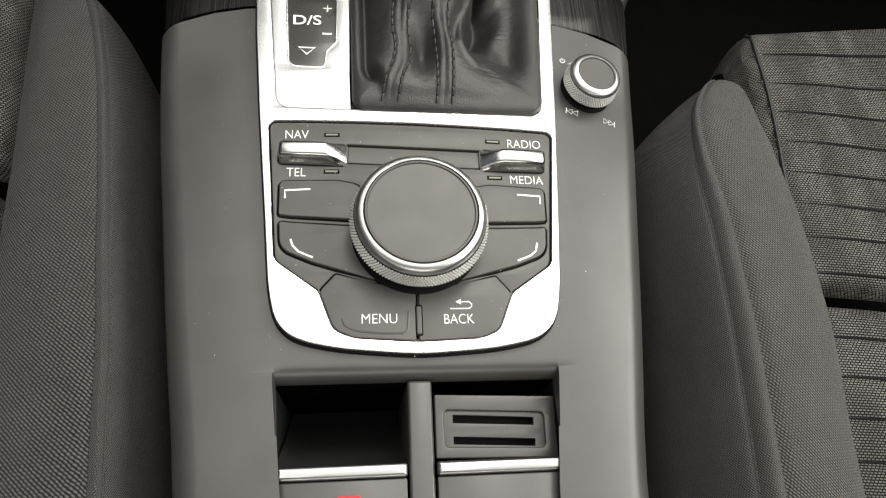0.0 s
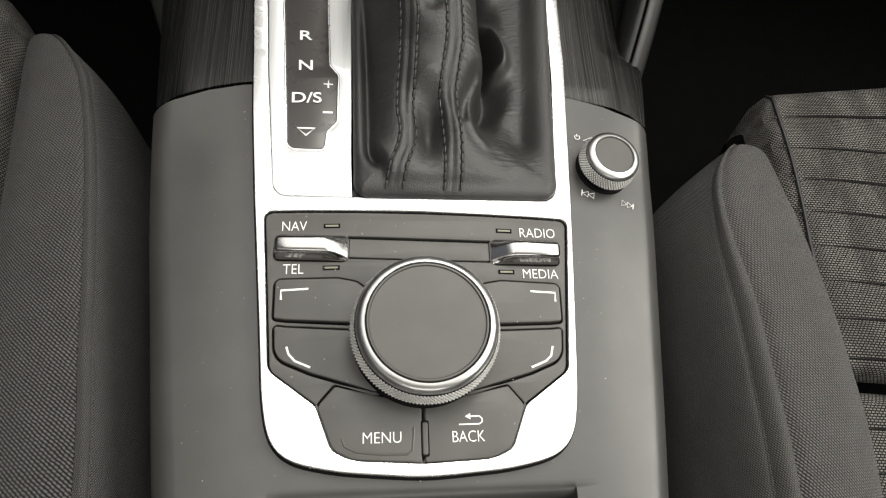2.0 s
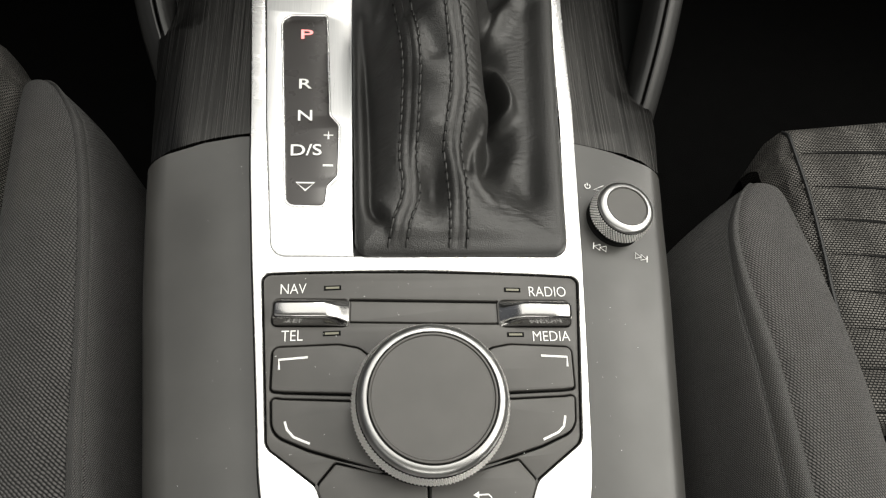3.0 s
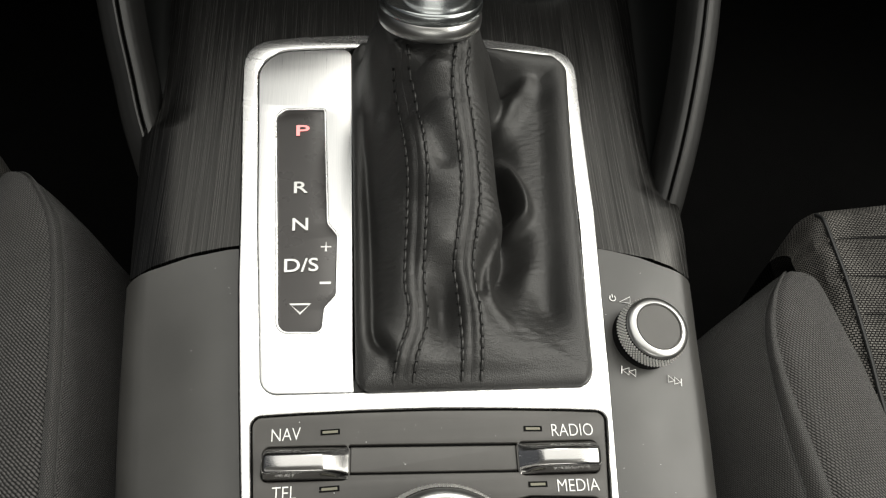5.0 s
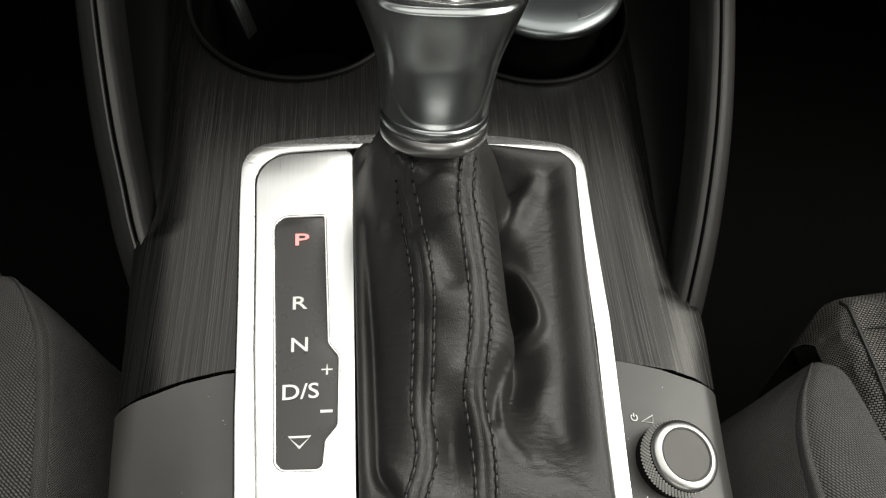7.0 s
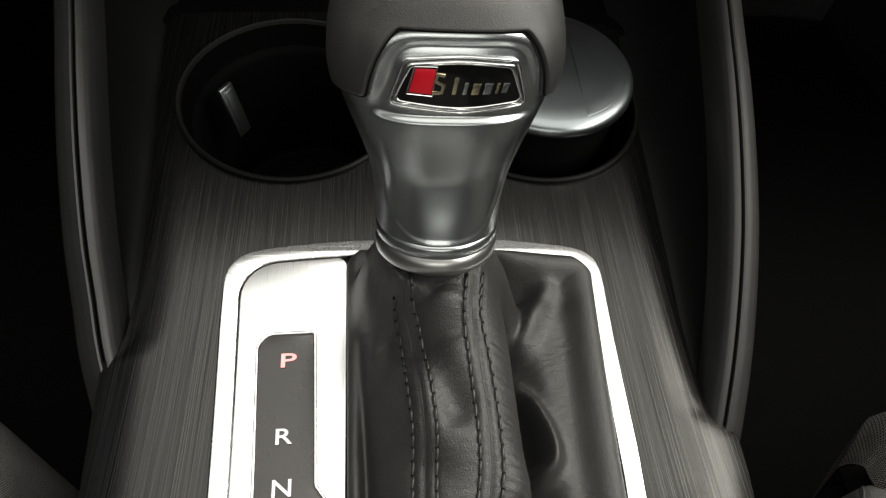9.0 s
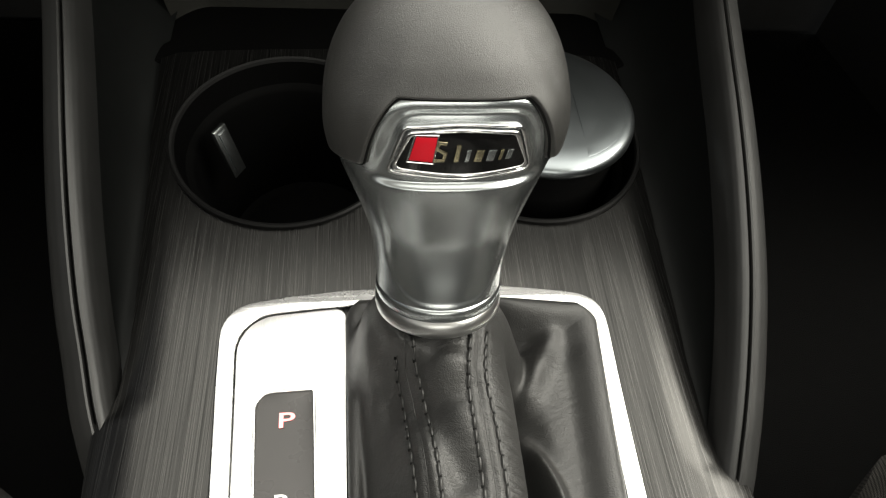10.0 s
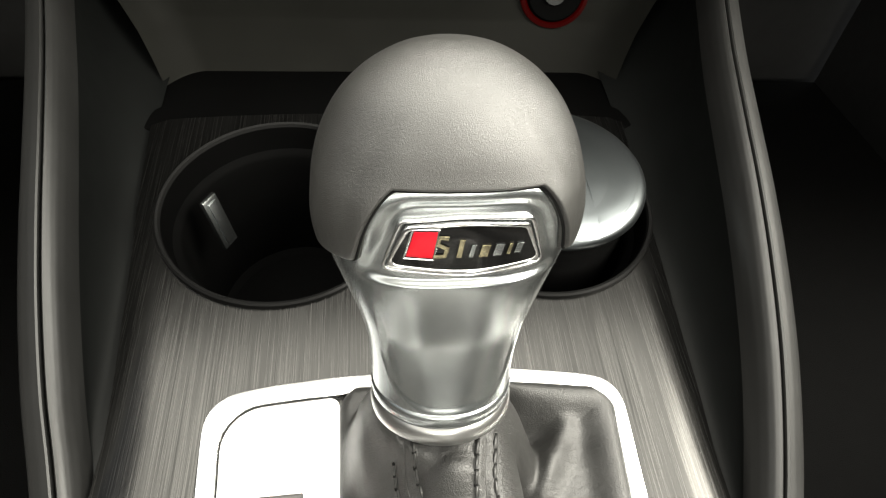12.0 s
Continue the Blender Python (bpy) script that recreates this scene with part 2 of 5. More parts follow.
def plate(outline, z0, z1, bevel=0.0005, holes=(), lift=None, step=0.006, rows=0):
    """A flat piece with rounded edges and holes, from z0 to z1; lift bends it along y."""
    cu = bpy.data.curves.new("outline", "CURVE")
    cu.dimensions, cu.fill_mode = "2D", "BOTH"
    cu.extrude, cu.bevel_depth, cu.bevel_resolution = max(1e-5, (z1 - z0) / 2 - bevel), bevel, 2
    cu.offset = -bevel
    for poly in (outline, *holes):
        poly = dense(poly, step)
        sp = cu.splines.new("POLY")
        sp.points.add(len(poly) - 1)
        sp.use_cyclic_u = True
        for p, q in zip(sp.points, poly):
            p.co = (q[0], q[1], 0, 1)
    ob = new("outline", cu)
    deps = bpy.context.evaluated_depsgraph_get()
    me = bpy.data.meshes.new_from_object(ob.evaluated_get(deps))
    bm = bmesh.new()
    bm.from_mesh(me)
    bpy.data.objects.remove(ob)
    bpy.data.curves.remove(cu)
    bpy.data.meshes.remove(me)
    bmesh.ops.remove_doubles(bm, verts=bm.verts, dist=1e-6)
    mid = (z0 + z1) / 2
    # rows across the piece, so that it bends evenly
    for k in range(rows):
        bmesh.ops.bisect_plane(bm, geom=bm.verts[:] + bm.edges[:] + bm.faces[:], dist=1e-6, plane_co=(0, 0.0602 + 0.004 * k, 0), plane_no=(0, 1, 0))
    for v in bm.verts:
        v.co.z += mid + (lift(v.co.x, v.co.y) if lift else 0)
    return bm


def lathe(profile, n=64, m=None, squash=1.0):
    """A turned piece from (radius, z) pairs."""
    bm = bmesh.new()
    rings = []
    for r, z in profile:
        if r < 1e-7:
            rings.append([bm.verts.new((0, 0, z))])
        else:
            rings.append([bm.verts.new((r * math.cos(2 * math.pi * k / n), squash * r * math.sin(2 * math.pi * k / n), z)) for k in range(n)])
    for a, b in zip(rings, rings[1:]):
        for k in range(n):
            q = [a[k % len(a)], a[(k + 1) % len(a)], b[(k + 1) % len(b)], b[k % len(b)]]
            q = list(dict.fromkeys(q))
            if len(q) > 2:
                bm.faces.new(q)
    if m is not None:
        bm.transform(m)
    return bm


def sheet(fn, nu, nv, wrap=False, uv=False):
    """A surface from fn(u, v) with u, v in 0..1. uv: with a map in metres, by arc length."""
    bm = bmesh.new()
    grid = [[bm.verts.new(fn(i / nu, j / nv)) for i in range(nu if wrap else nu + 1)] for j in range(nv + 1)]
    layer = None
    if uv:
        layer = bm.loops.layers.uv.new("map")
        mid = nv // 2
        us = [0.0]
        for i in range(nu):
            us.append(us[-1] + (grid[mid][i + 1].co - grid[mid][i].co).length)
        vs = [0.0]
        for j in range(nv):
            vs.append(vs[-1] + (grid[j + 1][nu // 3].co - grid[j][nu // 3].co).length)
    for j in range(nv):
        for i in range(nu):
            k = (i + 1) % nu if wrap else i + 1
            try:
                f = bm.faces.new((grid[j][i], grid[j][k], grid[j + 1][k], grid[j + 1][i]))
            except ValueError:
                continue
            if uv:
                for loop, (a, b) in zip(f.loops, ((i, j), (i + 1, j), (i + 1, j + 1), (i, j + 1))):
                    loop[layer].uv = (us[a], vs[b])
    return bm


def tube(points, radius, n=8, closed=False, flat=1.0):
    """A round bar along points."""
    bm = bmesh.new()
    pts = [Vector(p) for p in points]
    rings, count = [], len(pts)
    for i, p in enumerate(pts):
        a = pts[i - 1] if i or closed else p
        b = pts[(i + 1) % count] if i < count - 1 or closed else p
        d = (b - a).normalized()
        side = d.cross(Vector((0, 0, 1)))
        side = side.normalized() if side.length > 1e-6 else Vector((1, 0, 0))
        up = side.cross(d)
        r = radius(i / (count - 1)) if callable(radius) else radius
        rings.append([bm.verts.new(p + side * r * math.cos(2 * math.pi * k / n) + up * r * flat * math.sin(2 * math.pi * k / n)) for k in range(n)])
    for i in range(count if closed else count - 1):
        a, b = rings[i], rings[(i + 1) % count]
        for k in range(n):
            bm.faces.new((a[k], a[(k + 1) % n], b[(k + 1) % n], b[k]))
    if not closed:
        bm.faces.new(rings[0][::-1])
        bm.faces.new(rings[-1])
    return bm


def block(x0, x1, y0, y1, z0, z1, bevel=0.0, seg=2):
    bm = bmesh.new()
    bmesh.ops.create_cube(bm, size=1)
    for v in bm.verts:
        v.co = (x0 + (v.co.x + 0.5) * (x1 - x0), y0 + (v.co.y + 0.5) * (y1 - y0), z0 + (v.co.z + 0.5) * (z1 - z0))
    if bevel:
        bmesh.ops.bevel(bm, geom=bm.edges[:], offset=bevel, segments=seg, affect="EDGES", profile=0.5)
    return bm


def joined(*pieces):
    bm = bmesh.new()
    for p in pieces:
        me = bpy.data.meshes.new("piece")
        p.to_mesh(me)
        p.free()
        bm.from_mesh(me)
        bpy.data.meshes.remove(me)
    return bm


def writing(body, cx, cy, w, h, z, turn=0.0, thick=0.00012, bold=0.0):
    """Raised print of the built-in font, fitted into w x h metres round (cx, cy)."""
    cu = bpy.data.curves.new("print", "FONT")
    cu.body, cu.extrude, cu.resolution_u = body, 0.01, 4
    cu.offset = bold
    ob = new("print", cu)
    me = bpy.data.meshes.new_from_object(ob.evaluated_get(bpy.context.evaluated_depsgraph_get()))
    bpy.data.objects.remove(ob)
    bpy.data.curves.remove(cu)
    bm = bmesh.new()
    bm.from_mesh(me)
    bpy.data.meshes.remove(me)
    xs, ys = [v.co.x for v in bm.verts], [v.co.y for v in bm.verts]
    x0, x1, y0, y1 = min(xs), max(xs), min(ys), max(ys)
    for v in bm.verts:
        v.co = ((v.co.x - (x0 + x1) / 2) * w / (x1 - x0), (v.co.y - (y0 + y1) / 2) * h / (y1 - y0), v.co.z * thick / 0.02)
    bm.transform(pose(cx, cy, z, 0, 0, turn))
    return bm


def stroke(points, width, z, thick=0.0002, closed=False):
    """A printed line of even width along points of a plane."""
    return tube([(x, y, z) for x, y in points], width / 2, 4, closed, thick / width)


def smooth_step(a, b, x):
    t = max(0.0, min(1.0, (x - a) / (b - a)))
    return t * t * (3 - 2 * t)


def along(table, y):
    """A smooth curve through a short table of (y, value)."""
    n = len(table)
    if y <= table[0][0]:
        return table[0][1]
    if y >= table[-1][0]:
        return table[-1][1]
    k = 0
    while y > table[k + 1][0]:
        k += 1

    def tangent(i):
        lo, hi = table[max(0, i - 1)], table[min(n - 1, i + 1)]
        return (hi[1] - lo[1]) / (hi[0] - lo[0])

    (a, p), (b, q) = table[k], table[k + 1]
    h = b - a
    t = (y - a) / h
    return (2 * t ** 3 - 3 * t * t + 1) * p + (t ** 3 - 2 * t * t + t) * h * tangent(k) + (3 * t * t - 2 * t ** 3) * q + (t ** 3 - t * t) * h * tangent(k + 1)


def mirrored(points):
    return points + [(-x, y) for x, y in reversed(points) if abs(x) > 1e-9]


# ---- the console's shape ----
def rise(y):
    """The console's top climbs gently ahead of the selector."""
    return 0.1 * 0.02 * math.log1p(math.exp(min(40, (y - 0.105) / 0.02)))


def top(x, y):
    shoulder = 0.0055 * max(0.0, (abs(x) - 0.06) / 0.05) ** 2 * smooth_step(0.075, 0.03, y)
    return -0.003 + rise(y) - 0.003 * (abs(x) / 0.11) ** 3 - shoulder


def lifted(x, y):
    return rise(y)


def seam_y(x):
    """The curved joint between the satin body and the brushed inlay."""
    return 0.0735 - 0.0118 * max(0.0, (abs(x) - 0.06) / 0.05) ** 2.0 - (0.0012 * smooth_step(0.06, 0.10, x))


BODY_W = ((-0.36, 0.070), (-0.138, 0.0852), (-0.109, 0.0899), (-0.074, 0.0957), (-0.035, 0.1017), (0.012, 0.1090), (0.048, 0.1130), (0.08, 0.1140))
BIN_X, BIN_FRONT, BIN_BACK = 0.0527, -0.1012, -0.33


def opening_x(y):
    """Half width of the cut-out in the body: the bin, then the selector's opening."""
    return BIN_X + 0.0075 * smooth_step(-0.03, 0.02, y) - 0.11 * max(0.0, min(0.06, -0.100 - y))


# the cabin that closes the place: floor, doors, roof, dashboard, rear
structure("floor", block(-0.75, 0.75, -1.4, 0.9, -0.36, -0.33), CARPET, "black carpeted car floor under seats and console", "floor")
structure("ceiling", block(-0.75, 0.75, -1.4, -0.30, 0.785, 0.815), LINER, "pale grey fabric headliner of the car roof", "ceiling")
structure("wall_rear", joined(block(-0.75, 0.75, -1.43, -1.40, -0.36, 0.36), block(-0.75, 0.75, -1.43, -1.40, 0.75, 0.815)), DASH, "dark trim below and above the rear window", "wall")
for side, tag in ((-1, "wall_left"), (1, "wall_right")):
    x0, x1 = sorted((side * 0.75, side * 0.72))
    door = joined(block(x0, x1, -1.4, 0.9, -0.36, 0.36), block(x0, x1, -1.4, -1.15, 0.36, 0.815), block(x0, x1, -1.15, 0.35, 0.765, 0.815), block(x0, x1, 0.45, 0.9, 0.36, 0.5))
    structure(tag, door, DASH, "dark plastic door lining below the side window", "wall")
structure("wall_front", joined(block(-0.75, 0.75, 0.325, 0.42, 0.140, 0.31, 0.02, 3), block(-0.75, 0.75, 0.41, 0.95, 0.14, 0.325, 0.03, 4), block(-0.75, 0.75, 0.93, 0.96, -0.36, 0.34), block(-0.75, -0.30, 0.34, 0.5, 0.03, 0.31, 0.02), block(0.32, 0.75, 0.34, 0.5, 0.03, 0.31, 0.02)), DASH, "dark plastic dashboard across the front of the cabin", "wall")


def console_body():
    cols_top = [-1.0, -0.85, -0.7, "ll", "l", -0.5, -0.25, 0.0, 0.25, 0.5, "r", "rr", 0.7, 0.85, 1.0]
    arc = [radians(a) for a in (15, 30, 45, 60, 75, 90)]
    ys = [-0.36, -0.34, BIN_BACK, -0.28, -0.22, -0.17, -0.14, -0.12, BIN_FRONT, -0.1011, -0.1007, -0.1000, -0.0992, -0.0982, -0.0972, -0.0962, -0.0947, -0.09, -0.08] + [-0.07 + 0.01 * k for k in range(15)] + [9.0]
    bm = bmesh.new()
    rows = []
    for y in ys:
        row = []
        yy = min(y, 0.07)
        w, r = along(BODY_W, yy), 0.0105
        flat, cut = w - r, opening_x(yy)
        xs = []
        for c in cols_top:
            if c in ("l", "r", "ll", "rr"):
                xs.append((-1 if c[0] == "l" else 1) * (cut + 0.0005 * (len(c) - 1)))
            elif abs(c) > 0.5:
                k = (abs(c) - 0.55) / 0.45
                xs.append(math.copysign(cut + (flat - cut) * k, c))
            else:
                xs.append(c / 0.55 * cut)
        pts = [(-w - 0.006, -0.30), (-w - 0.002, -0.08)] + [(-flat - r * math.sin(a), -r * (1 - math.cos(a)), 1) for a in reversed(arc)]
        pts += [(x, 0, 1) for x in xs]
        pts += [(flat + r * math.sin(a), -r * (1 - math.cos(a)), 1) for a in arc] + [(w + 0.002, -0.08), (w + 0.006, -0.30)]
        for p in pts:
            x = p[0]
            yv = seam_y(x) if y > 1 else min(y, seam_y(x) - 0.002 * (0.08 - y))
            z = p[1] + (top(max(-flat, min(flat, x)), yv) if len(p) == 3 else 0)
            if abs(x) < opening_x(yv) + 1e-6 and BIN_FRONT - 1e-6 <= yv < -0.0952:
                t = min(1, (-0.0952 - yv) / 0.0060)
                z -= 0.0075 * (1 - math.sqrt(max(0, 1 - t * t)))
            row.append(bm.verts.new((x, yv, z)))
        rows.append(row)
    for a, b in zip(rows, rows[1:]):
        for k in range(len(a) - 1):
            mid = (a[k].co + a[k + 1].co + b[k].co + b[k + 1].co) / 4
            if abs(mid.x) < opening_x(mid.y) and (BIN_BACK < mid.y < BIN_FRONT or mid.y > 0.02):
                continue
            bm.faces.new((a[k], a[k + 1], b[k + 1], b[k]))
    # a short lip turns down along the joint
    low = [bm.verts.new(v.co + Vector((0, 0, -0.006))) for v in rows[-1]]
    for k in range(len(low) - 1):
        if abs(low[k].co.x + low[k + 1].co.x) / 2 < opening_x(0.07):
            continue
        bm.faces.new((rows[-1][k], rows[-1][k + 1], low[k + 1], low[k]))
    return bm


console = thing("centre_console", "dark grey satin plastic centre console between two front seats", "centre console")
part("body", console_body(), SATIN, console, "dark grey satin soft-touch plastic body")

INLAY_R = ((0.05, 0.1105), (0.066, 0.1115), (0.085, 0.1135), (0.094, 0.1140), (0.0985, 0.1120), (0.104, 0.1066), (0.112, 0.1048), (0.121, 0.1046), (0.146, 0.1055), (0.167, 0.1075), (0.193, 0.109), (0.22, 0.111), (0.277, 0.115), (0.33, 0.119))
INLAY_L = ((0.05, 0.1105), (0.066, 0.1110), (0.087, 0.1125), (0.115, 0.1150), (0.131, 0.1160), (0.1345, 0.1125), (0.140, 0.1095), (0.161, 0.109), (0.181, 0.1105), (0.212, 0.1135), (0.239, 0.116), (0.273, 0.120), (0.33, 0.124))
CUPS = ((-0.0555, 0.260), (0.0595, 0.260))
CUP_R = 0.0520


def edge_of(table, y):
    for (a, p), (b, q) in zip(table, table[1:]):
        if y <= b:
            return p + (q - p) * max(0, (y - a) / (b - a))
    return table[-1][1]


def inlay_mesh():
    """The brushed inlay as one thick closed shell, with the cup wells cut through."""
    bm = bmesh.new()
    rows = []
    ys = [None] + [0.08 + 0.0018 * k for k in range(43)] + [0.16 + 0.01 * k for k in range(17)]
    fr = [-1 + k / 13 for k in range(27)]
    for y in ys:
        ring = []
        for f in fr:
            yy = y if y is not None else 0.06
            x = f * (edge_of(INLAY_R, yy) if f > 0 else edge_of(INLAY_L, yy))
            s = seam_y(x) + 0.0012
            yv = s if y is None else max(y, s + 0.02 * (y - 0.06))
            roll = 0.0025 * max(0, (abs(f) - 0.92) / 0.08) ** 2
            ring.append((x, yv, top(x, yv) + 0.0004 - roll))
        under = [(x, yv, z - 0.012) for x, yv, z in reversed(ring)]
        rows.append([bm.verts.new(p) for p in ring + under])
    for a, b in zip(rows, rows[1:]):
        n = len(a)
        for k in range(n):
            bm.faces.new((a[k], a[(k + 1) % n], b[(k + 1) % n], b[k]))
    bm.faces.new(rows[0])
    bm.faces.new(rows[-1])
    bmesh.ops.recalc_face_normals(bm, faces=bm.faces)
    me = bpy.data.meshes.new("inlay")
    bm.to_mesh(me)
    bm.free()
    ob = new("inlay", me)
    cutters = []
    gap = block(-0.0605, 0.0605, 0.03, 0.164, -0.06, 0.08)
    for v in gap.verts:
        v.co.x *= 1 + 0.7 * (v.co.y - 0.03)
    bmesh.ops.recalc_face_normals(gap, faces=gap.faces)
    holes = [gap]
    for cx, cy in CUPS:
        c = lathe([(0, -0.05), (CUP_R, -0.05), (CUP_R, 0.09), (0, 0.09)], 96, pose(cx, cy, 0))
        bmesh.ops.recalc_face_normals(c, faces=c.faces)
        holes.append(c)
    for c in holes:
        cm = bpy.data.meshes.new("cut")
        c.to_mesh(cm)
        c.free()
        co = new("cut", cm)
        mod = ob.modifiers.new("cut", "BOOLEAN")
        mod.operation, mod.object, mod.solver = "DIFFERENCE", co, "EXACT"
        cutters.append(co)
    out = bpy.data.meshes.new_from_object(ob.evaluated_get(bpy.context.evaluated_depsgraph_get()))
    res = bmesh.new()
    res.from_mesh(out)
    for o in (ob, *cutters):
        bpy.data.objects.remove(o)
    bpy.data.meshes.remove(out)
    return res


part("inlay", inlay_mesh(), BRUSHED, console, "dark brushed metal-look inlay", 30)

# wells for cups
for cx, cy in CUPS:
    tilt = pose(cx, cy, top(cx, cy) + 0.001, 5.5, 0, 0)
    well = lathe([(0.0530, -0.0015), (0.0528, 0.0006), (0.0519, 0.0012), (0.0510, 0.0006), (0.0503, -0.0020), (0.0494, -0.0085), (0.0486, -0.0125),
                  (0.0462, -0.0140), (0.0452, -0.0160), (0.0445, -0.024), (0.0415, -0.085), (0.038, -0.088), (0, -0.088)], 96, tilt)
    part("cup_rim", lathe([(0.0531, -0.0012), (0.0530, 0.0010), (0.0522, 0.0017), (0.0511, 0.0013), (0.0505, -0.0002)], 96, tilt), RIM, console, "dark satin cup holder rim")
    part("cup_well", well, SHADE_BLACK, console, "black plastic cup holder well, shade in its colour")
tab = joined(block(-0.004, 0.004, -0.0012, 0.0012, -0.012, 0.012, 0.0008), block(-0.0022, 0.0022, -0.0018, 0.0004, -0.010, 0.010, 0.0004))
tab.transform(pose(-0.0865, 0.268, -0.004, -14, 0, 62) @ Matrix.Scale(1.15, 4))
part("cup_clip", tab, CHROME, console, "small pale metal clip in the cup well")

# side rails: they climb out of the inlay's notch towards the dashboard; bead, groove, flat band, skirt, and the inner
# flank with its shade as colour
RAIL_R = ((0.080, 0.1030, -0.018), (0.096, 0.1085, -0.006), (0.106, 0.1115, 0.000), (0.115, 0.1142, 0.005), (0.13, 0.1184, 0.0122), (0.15, 0.1233, 0.0212), (0.17, 0.1275, 0.0296), (0.20, 0.1328, 0.0406), (0.23, 0.1375, 0.0503), (0.26, 0.142, 0.0585), (0.30, 0.149, 0.068), (0.34, 0.158, 0.077), (0.40, 0.172, 0.090), (0.46, 0.186, 0.103))
RAIL_L = ((0.110, 0.1085, -0.018), (0.126, 0.1135, -0.006), (0.136, 0.1165, -0.0005), (0.15, 0.1197, 0.0065), (0.17, 0.1245, 0.0163), (0.20, 0.1303, 0.0295), (0.23, 0.1355, 0.0408), (0.26, 0.1405, 0.0508), (0.30, 0.148, 0.0625), (0.34, 0.157, 0.073), (0.40, 0.171, 0.088), (0.46, 0.185, 0.102))
BEAD = ((-0.0086, -0.0150), (-0.0078, -0.0105), (-0.0066, -0.0062), (-0.0050, -0.0030), (-0.0034, -0.0011), (-0.0022, -0.0003), (-0.0013, 0.0), (-0.0008, -0.0005), (-0.0005, -0.0014), (-0.0004, -0.004))
BAND = ((0.0003, -0.004), (0.0004, -0.0014), (0.0007, -0.0006), (0.0014, -0.0002), (0.0040, -0.0012), (0.0070, -0.0029), (0.0083, -0.0040), (0.0091, -0.0056), (0.0096, -0.009), (0.0102, -0.022), (0.012, -0.25))


def on_profile(prof, u):
    k = min(len(prof) - 2, int(u * (len(prof) - 1)))
    t = u * (len(prof) - 1) - k
    return tuple(prof[k][i] + (prof[k + 1][i] - prof[k][i]) * t for i in (0, 1))


for sign, table, inner in ((1, RAIL_R, INLAY_R), (-1, RAIL_L, INLAY_L)):
    gx, gz = [(y, x) for y, x, z in table], [(y, z) for y, x, z in table]
    y0, y1 = table[0][0], table[-1][0]

    def rail_at(u, v, prof, sign=sign, gx=gx, gz=gz, y0=y0, y1=y1):
        y = y0 + (y1 - y0) * v
        px, pz = on_profile(prof, u)
        return (sign * (along(gx, y) + px), y, along(gz, y) + pz)

    def flank_at(u, v, sign=sign, gx=gx, gz=gz, inner=inner, y0=y0, y1=y1):
        y = y0 + (y1 - y0) * v
        z1 = top(0.11, y) - 0.006
        xb = edge_of(inner, y) - 0.002
        xa, z0 = max(along(gx, y) + BEAD[0][0], xb), max(along(gz, y) + BEAD[0][1], z1)
        wall = math.sin(math.pi * u / 2)
        return (sign * (xa + (xb - xa) * (1 - math.cos(math.pi * u / 2))), y, z0 + (z1 - z0) * wall)

    part("rail_bead", sheet(lambda u, v, f=rail_at: f(u, v, BEAD), 27, 80), RAIL, console, "rounded dark satin edge bead")
    part("rail_band", sheet(lambda u, v, f=rail_at: f(u, v, BAND), 30, 80), RAIL, console, "flat dark satin side band")
    part("rail_flank", sheet(flank_at, 14, 60), FLANK_SHADED, console, "inner flank of rail plastic, its shade in the colour")


RECESS = ((0.3700, 0.0100), (0.3745, 0.0150), (0.380, 0.0220), (0.388, 0.034), (0.394, 0.05), (0.400, 0.09), (0.41, 0.14), (0.43, 0.2))


def recess_at(u, v):
    y, z = on_profile(RECESS, v)
    a = (u - 0.5) * 2
    side = 0.124 + 0.50 * min(0.06, max(0, z - 0.012))
    return (side * a, y - 0.016 * max(0, (abs(a) - 0.84) / 0.16) ** 2, z)


part("storage_recess", sheet(recess_at, 80, 80), WALL_SHADED, console, "plastic wall of the storage recess, shade in its colour")
# floor made black to carry the recess's shade
part("recess_floor", block(-0.128, 0.128, 0.3185, 0.385, 0.002, 0.0112, 0.002, 3), SHADE_BLACK, console, "floor of the storage recess, its shade in the colour")

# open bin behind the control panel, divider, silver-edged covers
# bottom and front wall: shade below the body's rolled edge painted as black
part("bin_bottom", block(-0.0525, 0.0525, -0.33, -0.0995, -0.075, -0.072), SHADE_BLACK, console, "bin bottom, its shade in the colour")
part("bin_wall", block(-0.0525, 0.0525, -0.1013, -0.0985, -0.074, -0.0106), SHADE_BLACK, console, "dark bin wall")
for side in (-1, 1):
    x0, x1 = sorted((side * 0.0555, side * 0.0531))
    part("bin_wall", block(x0, x1, -0.33, -0.1014, -0.074, -0.0062), DARK, console, "dark bin wall")
part("divider", block(-0.0045, 0.0045, -0.33, -0.1014, -0.074, -0.0060, 0.0012, 3), SATIN, console, "dark grey divider bar")
ramp_floor = sheet(lambda u, v: (-0.0522 + 0.0480 * u, -0.1014 - 0.0320 * v, -0.072 + 0.056 * v ** 1.3 + 0.010 * v * (2 * abs(u - 0.5)) ** 8), 32, 24)
part("bin_floor", ramp_floor, DARK, console, "black plastic sloping bin floor")
